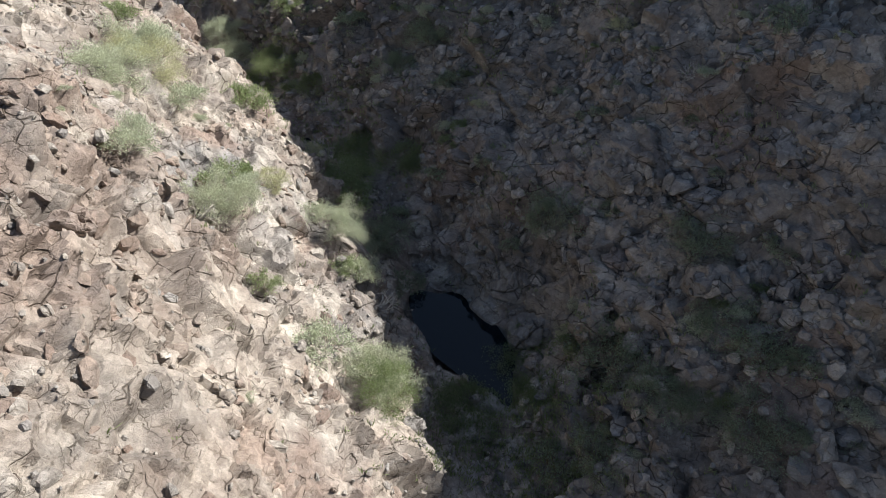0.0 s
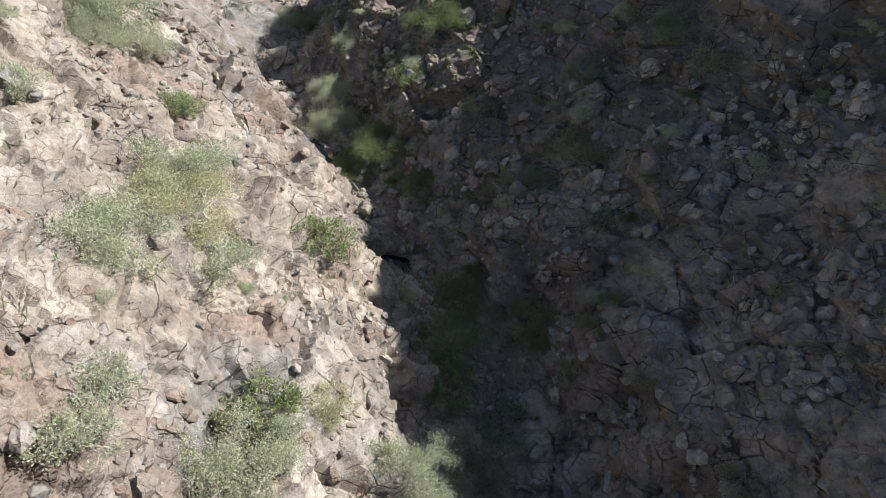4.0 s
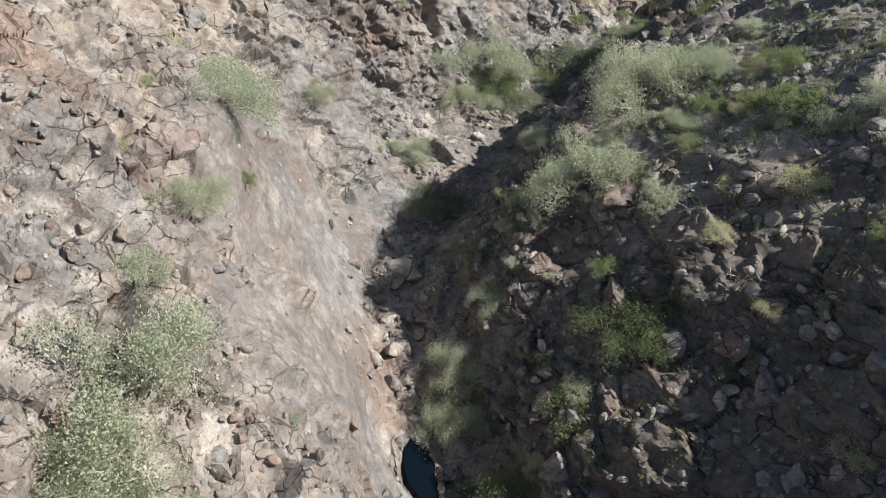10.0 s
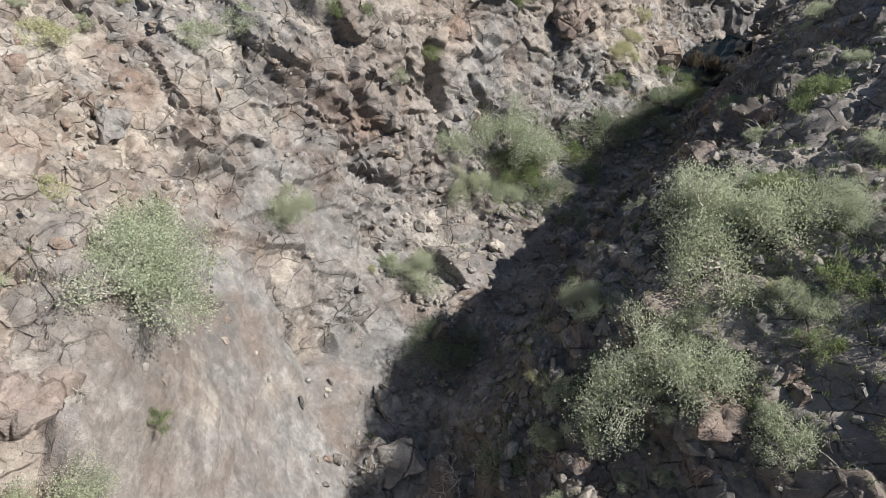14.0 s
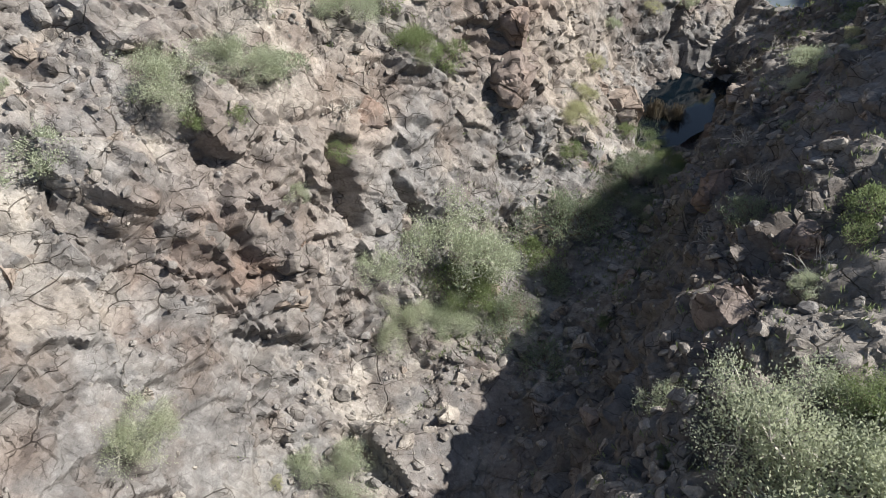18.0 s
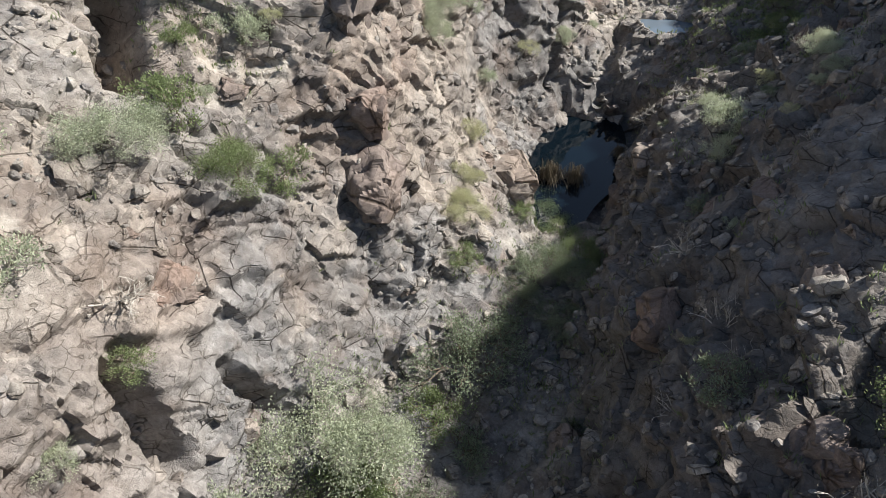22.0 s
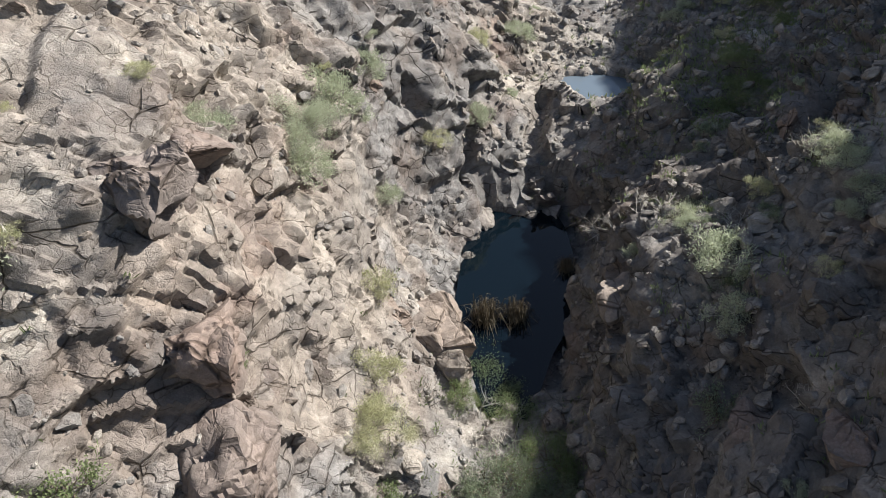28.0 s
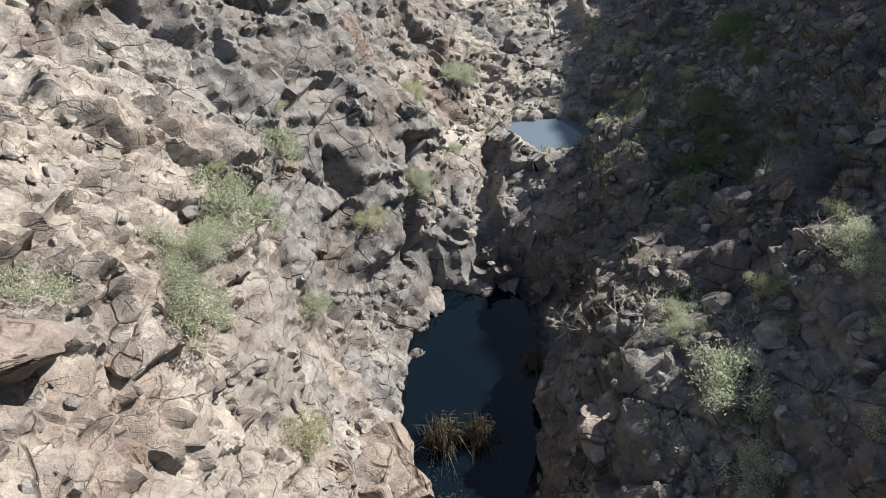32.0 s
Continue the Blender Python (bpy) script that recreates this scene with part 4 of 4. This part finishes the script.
RED_BOULDERS += [(-13.4, 47.4, 1.4), (-12.6, 45.9, 1.1), (-10.6, 46.6, 1.6), (-9.4, 45.6, 1.8), (-9.6, 44.6, 1.5), (-12.7, 44.3, 1.3), (-11.6, 43.2, 1.5), (-11.2, 41.1, 1.4), (-8.3, 46.9, 1.0), (-11.9, 55.4, 1.5), (-9.6, 58.4, 1.8), (-6.3, 52.1, 1.5), (-9.7, 38.7, 1.7), (-4.8, 40.3, 1.0), (-3.7, 42.8, 1.5), (-4.1, 35.9, 1.7), (5.9, 17.2, 1.1), (-8.1, 11.4, 1.3), (-11.6, 17.9, 1.2)]
PALE_BOULDERS += [(-18.9, 43.8, 1.1), (-16.4, 40.8, 1.4), (-14.2, 38.2, 1.2), (9.7, 11.6, 1.2), (9.6, 9.9, 1.3), (-19.0, 54.9, 1.5), (-21.3, 53.4, 1.2), (-21.9, 52.6, 1.0), (-19.8, 53.4, 0.9), (-18.4, 65.9, 0.7), (-17.8, 66.5, 0.7), (-19.6, 62.3, 1.0), (-19.0, 62.9, 0.9), (-19.9, 63.6, 0.6)]
GREY_BOULDERS += [(-15.9, 41.9, 1.2), (-13.9, 41.1, 1.4), (-13.1, 39.8, 1.5), (-8.6, 36.7, 1.6), (-7.0, 35.3, 1.1), (-3.8, 39.4, 1.3), (-12.2, 36.9, 1.0), (-0.5, 20.1, 1.2), (-0.9, 11.7, 1.0), (2.9, 17.2, 2.1), (2.5, 19.0, 1.9), (-0.9, 18.6, 1.2), (0.4, 20.2, 1.2), (8.4, 17.8, 1.3), (9.5, 14.8, 1.3), (-14.7, 67.2, 1.1), (-15.8, 66.4, 1.0), (-14.3, 69.8, 0.9), (-8.6, 29.9, 1.0), (-6.7, 30.2, 0.9)]
PALE_SHRUBS += [(-3.5, 20.3, 1.4), (-2.9, 17.2, 1.0), (-3.4, 13.2, 1.2), (-8.3, 15.2, 0.9), (-7.2, 76.3, 1.0), (-5.1, 72.9, 0.8)]
GREEN_SHRUBS += [(-4.0, 22.9, 1.3), (-1.7, 12.4, 1.5), (-24.4, 60.0, 0.7)]
YELLOW_SHRUBS += [(-10.4, 21.9, 1.9)]
DRY_SHRUBS += [(-9.6, 78.2, 1.5), (-10.5, 61.9, 0.9), (-11.9, 61.1, 0.9), (-11.0, 66.0, 1.2)]
SHADE_PLANTS += [(4.6, 11.0, 1.5), (3.4, 11.4, 1.3), (8.2, 10.6, 1.6), (5.2, 15.4, 1.3), (-1.5, 19.8, 1.1), (-2.0, 22.8, 1.2), (-14.6, 69.5, 1.6), (-15.4, 68.2, 1.4), (-13.2, 68.9, 1.4), (-16.0, 67.0, 1.2), (-17.0, 62.6, 1.3), (-16.4, 58.2, 1.3)]
GREY_BOULDERS += [(-11.6, 82.4, 1.3), (-10.9, 83.5, 1.2), (-10.0, 84.5, 1.3), (-9.2, 85.5, 1.1), (-9.8, 83.2, 1.1), (-8.8, 84.6, 1.2)]
RED_BOULDERS += [(-20.6, 69.6, 2.7), (-21.3, 70.9, 2.7), (-21.1, 72.2, 2.2)]
GREEN_SHRUBS += [(-20.3, 60.2, 2.2), (-18.0, 63.6, 1.3)]
PALE_SHRUBS += [(-20.2, 58.9, 1.7), (-19.8, 62.3, 1.5)]

BOULDER_KINDS = [
    (GREY_BOULDERS, ROCK_GREY, "grey weathered boulder", 21), (RED_BOULDERS, ROCK_RED, "red-brown weathered boulder", 22),
    (PALE_BOULDERS, ROCK_PALE, "pale sun-bleached boulder", 23), (TAN_BOULDERS, ROCK_TAN, "tan blocky boulder", 24)]


def side_of(x, y):
    d = x - float(np.interp(y, STREAM_Y, STREAM_X))
    return "in the stream bed" if abs(d) < 3 else ("on the sunny rock wall" if d < 0 else "on the shady stony slope")


for table, material, words, seed in BOULDER_KINDS:
    rng = np.random.default_rng(seed)
    for i, (x, y, w) in enumerate(table):
        me = rock_mesh("boulder", seed * 100 + i, material, 5 if w > 1.9 else (4 if w > 0.8 else 3))
        z, n = ground_at(x, y)
        ob = new("boulder", me)
        size = w * 0.92
        ob.matrix_world = Matrix.Translation((x, y, z)) @ Vector((0, 0, 1)).rotation_difference((n + Vector((0, 0, 0.7))).normalized()).to_matrix().to_4x4() @ pose(0, 0, -size * 0.08, rng.uniform(-12, 12), rng.uniform(-12, 12), rng.uniform(0, 360)) @ Matrix.Scale(size, 4)
        much = "large " if w > 1.4 else ("small " if w < 0.6 else "")
        tagged(ob, much + words + " resting " + side_of(x, y), "boulder", "boulders of the ravine")

# ---- shrubs: place and width ----
PLANTS = [
    (PALE_SHRUBS, "pale_shrub", "pale grey-green leafy shrub", "shrub", 5), (GREEN_SHRUBS, "green_shrub", "fresh green dense shrub", "shrub", 4),
    (YELLOW_SHRUBS, "yellow_shrub", "yellowish green open shrub", "shrub", 3), (DRY_SHRUBS, "dry_shrub", "leafless whitish dry shrub", "shrub", 4),
    (SHADE_PLANTS, "shade_plant", "dull green bushy plant", "plant", 4), (WEEDS, "weed_patch", "low bright green weeds", "plant", 3)]
MODELS = {}
for k, (table, kind, words, category, variants) in enumerate(PLANTS):
    rng = np.random.default_rng(900 + k)
    models = [make_shrub(kind, 1000 + 50 * k + j) for j in range(variants)]
    models += [make_shrub(kind, 1030 + 50 * k + j, True) for j in range(2)]
    placed = set()
    for i, (x, y, w) in enumerate(table):
        z, n = ground_at(x, y)
        s = w * 1.15
        lean = Vector((0, 0, 1)).rotation_difference((n * 0.5 + Vector((0, 0, 1))).normalized()).to_matrix().to_4x4()
        m = Matrix.Translation((x, y, z)) @ lean @ pose(0, 0, 0, 0, 0, rng.uniform(0, 360))
        pick = variants + i % 2 if w > 1.35 else i % variants
        model = models[pick]
        model.scale = (s, s, s * rng.uniform(0.85, 1.15))
        if pick not in placed:
            placed.add(pick)
            ob = model
            ob.matrix_basis = m @ Matrix.Diagonal((*model.scale, 1))
        else:
            ob = copy_thing(model, m)
        size = "large " if w > 1.7 else ("small " if w < 0.7 else "")
        tagged(ob, size + words + " growing " + side_of(x, y), category, "shrubs of the ravine")
    MODELS[kind] = [m for pick, m in enumerate(models) if pick in placed and pick < variants]
    for pick, model in enumerate(models):
        if pick not in placed:
            for o in (*model.children_recursive, model):
                bpy.data.objects.remove(o)

# ---- dead reeds in the long pool ----


def make_reeds(seed):
    rng = np.random.default_rng(seed)
    ob = new("reed_clump")
    ob.empty_display_size = 0.1
    for name, n, low in (("upright_tuft", 90, 0.25), ("bent_tuft", 110, 0.9)):
        pieces = []
        for _ in range(n):
            a = rng.uniform(0, 2 * np.pi)
            foot = np.array((rng.normal() * 0.16, rng.normal() * 0.16, -0.1))
            out = np.array((math.cos(a), math.sin(a), 0)) * low * rng.uniform(0.3, 1.0)
            h = rng.uniform(0.5, 0.95) * (1 - 0.35 * (low > 0.5))
            mid = foot + out * 0.4 + (0, 0, h)
            end = foot + out + (0, 0, h * (0.9 if low < 0.5 else 0.15))
            pieces.append(tube_rings([foot, mid, end], [0.014, 0.011, 0.004], 3))
        v, f = gather(pieces)
        part(name, mesh_of(name, v, f, REED_LEAF), ob)
    return ob


for i, (x, y, w) in enumerate(REED_CLUMPS):
    ob = make_reeds(40 + i)
    ob.matrix_world = Matrix.Translation((x, y, 8.3)) @ Matrix.Scale(w * 0.9, 4)
    tagged(ob, "clump of dead straw-coloured reeds standing in dark water", "reeds", "reed clumps")

# ---- stones of the stream bed ----
rng = np.random.default_rng(77)
STONE_MESHES = [rock_mesh("stone", 3000 + j, (ROCK_GREY, ROCK_PALE, ROCK_TAN)[j % 3], 3, 0.75, 10) for j in range(12)]
for i in range(135):
    y = rng.uniform(6, 73)
    d = rng.normal() * 1.5
    x = float(np.interp(y, STREAM_Y, STREAM_X)) + d
    if any(math.hypot((x - b[0]) / b[2], (y - b[1]) / b[3]) < 1.25 for b in BASINS):
        continue
    z, n = ground_at(x, y)
    s = float(np.clip(rng.lognormal(-0.75, 0.4), 0.25, 1.1))
    ob = new("stone", STONE_MESHES[i % 12])
    ob.matrix_world = pose(x, y, z + 0.12 * s, rng.uniform(-20, 20), rng.uniform(-20, 20), rng.uniform(0, 360)) @ Matrix.Scale(s, 4)
    tagged(ob, ("big rounded" if s > 0.6 else "rounded") + " grey stone lying in the stream bed", "stone", "stones of the stream bed")

def scatter(count, seed, weight):
    """Random ground places, by a weight on the grid; returns places and normals."""
    rng = np.random.default_rng(seed)
    w = weight.ravel() / weight.sum()
    k = np.searchsorted(np.cumsum(w), rng.uniform(0, 1, count))
    k = np.clip(k, 0, len(w) - 1)
    return GRID.reshape(-1, 3)[k], GRID_N.reshape(-1, 3)[k], rng


# ---- blocks that stand out of the walls, and stones lying on the shady slope ----


def rock_kind(x, y, z):
    g = r = 0.0
    for x0, y0, z0, reach, dg, dr, _ in PATCHES:
        w = math.exp(-((x - x0) ** 2 + (y - y0) ** 2 + (z - z0) ** 2) / reach**2)
        g, r = g + dg * w, r + dr * w
    return 0 if g > 0.25 else (1 if r > 0.2 else 2)


BLOCK_MESHES = [[rock_mesh("rock_block", 4000 + 20 * k + j, m, 3, 0.85, 15) for j in range(6)] for k, m in enumerate((ROCK_GREY, ROCK_RED, ROCK_TAN, ROCK_PALE))]
GRID_D = GRID[..., 0] - np.interp(GRID[..., 1], STREAM_Y, STREAM_X)


def lay_blocks(count, seed, weight, name, median, sink, parent):
    at, nor, rng = scatter(count, seed, weight)
    for i in range(count):
        x, y, z = (float(v) for v in at[i])
        s = float(np.clip(rng.lognormal(math.log(median), 0.38), 0.35, 1.7))
        n = Vector(nor[i]) + Vector((0, 0, 0.35))
        kind = 3 if not parent and i % 5 < 2 else rock_kind(x, y, z)
        ob = new(name, BLOCK_MESHES[kind][i % 6])
        turn = Vector((0, 0, 1)).rotation_difference(n.normalized()).to_matrix().to_4x4()
        ob.matrix_world = Matrix.Translation((x, y, z)) @ turn @ pose(0, 0, -sink * s, rng.uniform(-14, 14), rng.uniform(-14, 14), rng.uniform(0, 360)) @ Matrix.Diagonal((s * rng.uniform(0.9, 1.5), s, s * rng.uniform(0.55, 0.9), 1))
        if parent:
            ob.parent = parent
        else:
            tagged(ob, ("large" if s > 0.8 else "small") + (" grey", " red-brown", " tan", " pale")[kind] + " broken stone lying " + side_of(x, y), "stone", "stones of the shady slope")


in_view = (GRID[..., 1] > 4) & (GRID[..., 1] < 96)
clump = smooth(fbm(GRID.reshape(-1, 3).astype(np.float32), 3.5, 2, 170).reshape(GRID_D.shape), -0.2, 0.4)
slab_zone = (GRID[..., 1] > 34) & (GRID[..., 1] < 51) & (GRID_D > -8)
lay_blocks(300, 61, in_view * clump * (GRID_D < -2.5) * (GRID_D > -17) * (1 - 0.9 * slab_zone) + 1e-9, "rock_block", 0.8, 0.34, ground)
lay_blocks(170, 62, in_view * (0.2 + clump) * (1 + (GRID[..., 1] < 32)) * (GRID_D > 2) * (GRID_D < 22) * (1 + 1.5 * (GRID_D > INNER_E)) + 1e-9, "stone", 0.62, 0.1, None)

# ---- small plants between the rocks ----


def sow(count, seed, weight, kinds, low, high):
    at, nor, rng = scatter(count, seed, weight)
    for i in range(count):
        kind, words = kinds[rng.integers(len(kinds))]
        model = MODELS[kind][i % len(MODELS[kind])]
        w = rng.uniform(low, high)
        model_scale = model.scale.copy()
        model.scale = (w, w, w * rng.uniform(0.8, 1.2))
        x, y, z = (float(v) for v in at[i])
        ob = copy_thing(model, Matrix.Translation((x, y, z - 0.02)) @ pose(0, 0, 0, rng.uniform(-8, 8), rng.uniform(-8, 8), rng.uniform(0, 360)))
        model.scale = model_scale
        tagged(ob, "small " + words + " growing " + side_of(x, y), "plant", "small plants between the rocks")


flat_enough = smooth(GRID_N[..., 2], 0.4, 0.75)
sow(210, 71, in_view * flat_enough * (0.15 + clump) * (1 + 1.5 * (GRID[..., 1] < 46)) * (GRID_D > 1.5) * (GRID_D < 17) + 1e-9,
    [("shade_plant", "dull green bushy plant"), ("pale_shrub", "pale grey-green leafy shrub"), ("dry_shrub", "leafless whitish dry shrub"), ("weed_patch", "low bright green weeds"), ("shade_plant", "dull green bushy plant")], 0.35, 0.95)
bank = np.exp(-((GRID[..., 1] - 47) / 7) ** 2) + 0.25
sow(170, 73, in_view * flat_enough * bank * (GRID_D > 3) * (GRID_D < 24) * (1 + 1.8 * (GRID_D > INNER_E)) + 1e-9,
    [("pale_shrub", "pale grey-green leafy shrub"), ("pale_shrub", "pale grey-green leafy shrub"), ("yellow_shrub", "yellowish green open shrub"), ("shade_plant", "dull green bushy plant"), ("dry_shrub", "leafless whitish dry shrub")], 0.4, 1.0)
sow(70, 72, in_view * flat_enough * clump * (GRID_D < -3) * (GRID_D > -16) * (1 - 0.7 * slab_zone) + 1e-9,
    [("pale_shrub", "pale grey-green leafy shrub"), ("dry_shrub", "leafless whitish dry shrub"), ("yellow_shrub", "yellowish green open shrub")], 0.25, 0.6)

# ---- rubble: loose broken stones on ledges and slopes ----


def strew(name, label, at, nor, rng, s, material, level):
    """One mesh of many broken stones."""
    n = len(at)
    bm = bmesh.new()
    bmesh.ops.create_icosphere(bm, subdivisions=level, radius=0.5)
    bv = np.array([v.co[:] for v in bm.verts])
    bf = np.array([[v.index for v in f.verts] for f in bm.faces])
    bm.free()
    sh = np.repeat(bv[None], n, 0)
    for _ in range(5 if level > 1 else 2):
        w = rng.normal(size=(n, 3))
        w /= np.linalg.norm(w, axis=1, keepdims=True)
        over = np.maximum((sh * w[:, None]).sum(-1) - rng.uniform(0.2, 0.38, (n, 1)), 0)
        sh = sh - over[..., None] * w[:, None]
    sh = sh * (1 + 0.3 * (rng.uniform(size=(n, len(bv), 1)) - 0.5))
    sh = sh * (s[:, None] * np.stack([rng.uniform(0.8, 1.4, n), rng.uniform(0.6, 1.1, n), rng.uniform(0.4, 0.85, n)], 1))[:, None]
    a = rng.uniform(0, 2 * np.pi, n)
    c, si = np.cos(a)[:, None], np.sin(a)[:, None]
    turned = np.stack([sh[..., 0] * c - sh[..., 1] * si, sh[..., 0] * si + sh[..., 1] * c, sh[..., 2]], -1)
    nz = nor + rng.normal(size=(n, 3)) * 0.25
    nz /= np.linalg.norm(nz, axis=1, keepdims=True)
    ux = np.cross(nz, np.array((0.2, 1.0, 0.1)))
    ux /= np.linalg.norm(ux, axis=1, keepdims=True)
    uy = np.cross(nz, ux)
    v = at[:, None] + turned[..., :1] * ux[:, None] + turned[..., 1:2] * uy[:, None] + (turned[..., 2:] + 0.14 * s[:, None, None]) * nz[:, None]
    f = (bf[None] + (np.arange(n) * len(bv))[:, None, None]).reshape(-1, 3)
    tagged(new(name, mesh_of(name, v.reshape(-1, 3), f, material)), label, "rubble", kind="stuff")


def build_rubble():
    y, d = GRID[..., 1], GRID[..., 0] - np.interp(GRID[..., 1], STREAM_Y, STREAM_X)
    flatness = smooth(GRID_N[..., 2], 0.35, 0.8)
    inside = (np.abs(d) < 23) & (y > 2) & (y < 100)
    pts = GRID.reshape(-1, 3).astype(np.float32)
    pat = 0.15 + smooth(fbm(pts, 2.5, 3, 140).reshape(d.shape), -0.2, 0.5)
    slab = smooth(-d, 1.5, 3) * (1 - smooth(-d, 7.5, 9)) * smooth(y, 31, 36) * (1 - smooth(y, 49, 53))
    weight = inside * (flatness * pat * (1 - 0.75 * slab) + 0.8 * np.exp(-(d / 2.5) ** 2) + 0.25 * (d > 2))
    at, nor, rng = scatter(19000, 5, weight)
    strew("rubble", "loose broken stones scattered over ledges and slopes", at, nor, rng, np.clip(rng.lognormal(-2.05, 0.55, len(at)), 0.05, 0.5), RUBBLE, 1)
    weight = inside * pat * flatness * (smooth(d, 1, 3) + 0.12 + 0.5 * np.exp(-(d / 2.5) ** 2))
    inside = inside * (1 + 1.6 * (d > INNER_E))
    west = inside * pat * (d < -2) * (d > -19) * (1 - 0.93 * slab)
    for count, seed, zone, material in ((1500, 25, y < 46, WALL_BLOCK), (900, 26, y >= 46, GREY_BLOCK)):
        at, nor, rng = scatter(count, seed, west * zone)
        s = np.clip(rng.lognormal(-1.0, 0.42, len(at)), 0.16, 1.1)
        strew("wall_rubble", "angular broken blocks standing out of the sunny rock wall", at - nor * 0.3 * s[:, None], nor, rng, s, material, 2)
    at, nor, rng = scatter(4700, 15, weight * (1 + 1.8 * (y < 32) * (d > 3)))
    strew("talus", "broken pale and grey talus stones on the shady slope", at, nor, rng, np.clip(rng.lognormal(-1.1, 0.4, len(at)), 0.18, 0.85), RUBBLE, 2)


build_rubble()

# ---- grass and small weeds on the shady side and along the stream ----


def build_grass():
    y, d = GRID[..., 1], GRID[..., 0] - np.interp(GRID[..., 1], STREAM_Y, STREAM_X)
    inside = (np.abs(d) < 22) & (y > 3) & (y < 98)
    pat = smooth(fbm(GRID.reshape(-1, 3).astype(np.float32), 2.0, 3, 240).reshape(d.shape), 0.0, 0.55)
    flatness = smooth(GRID_N[..., 2], 0.45, 0.8)
    weight = inside * pat * flatness * ((d > 1.2) + 0.5 * np.exp(-(d / 2) ** 2) + 0.1)
    for cx, cy, rx, ry, much in LAWNS:
        weight += much * inside * np.exp(-((GRID[..., 0] - cx) / rx) ** 2 - ((y - cy) / ry) ** 2)
    at, nor, rng = scatter(8500, 9, weight)
    per = 7
    k = np.repeat(np.arange(len(at)), per)
    foot = at[k] + rng.normal(size=(len(k), 3)) * np.array((0.06, 0.06, 0.0))
    v, f = leaves(foot, nor[k] * 0.4 + np.array((0, 0, 0.9)), 0.2, 0.016, rng, 0.45)
    tagged(new("grass", mesh_of("grass", v, f, WEED_LEAF)), "tufts of green grass and small weeds between stones", "grass", kind="stuff")


# green patches: centre, half widths, density
LAWNS = [(2.5, 12.5, 2.6, 2.6, 9), (-5.5, 28.5, 1.5, 3, 3), (-9.5, 36.5, 2.0, 3, 3), (-14.5, 47.0, 1.5, 3, 2), (-19.5, 61.0, 1.2, 3, 4), (-15.0, 66.0, 2, 4, 2), (-8.0, 51.0, 4, 4, 2), (-4.0, 84.0, 3, 4, 4), (-25.5, 68.0, 1.6, 1.2, 3)]
build_grass()
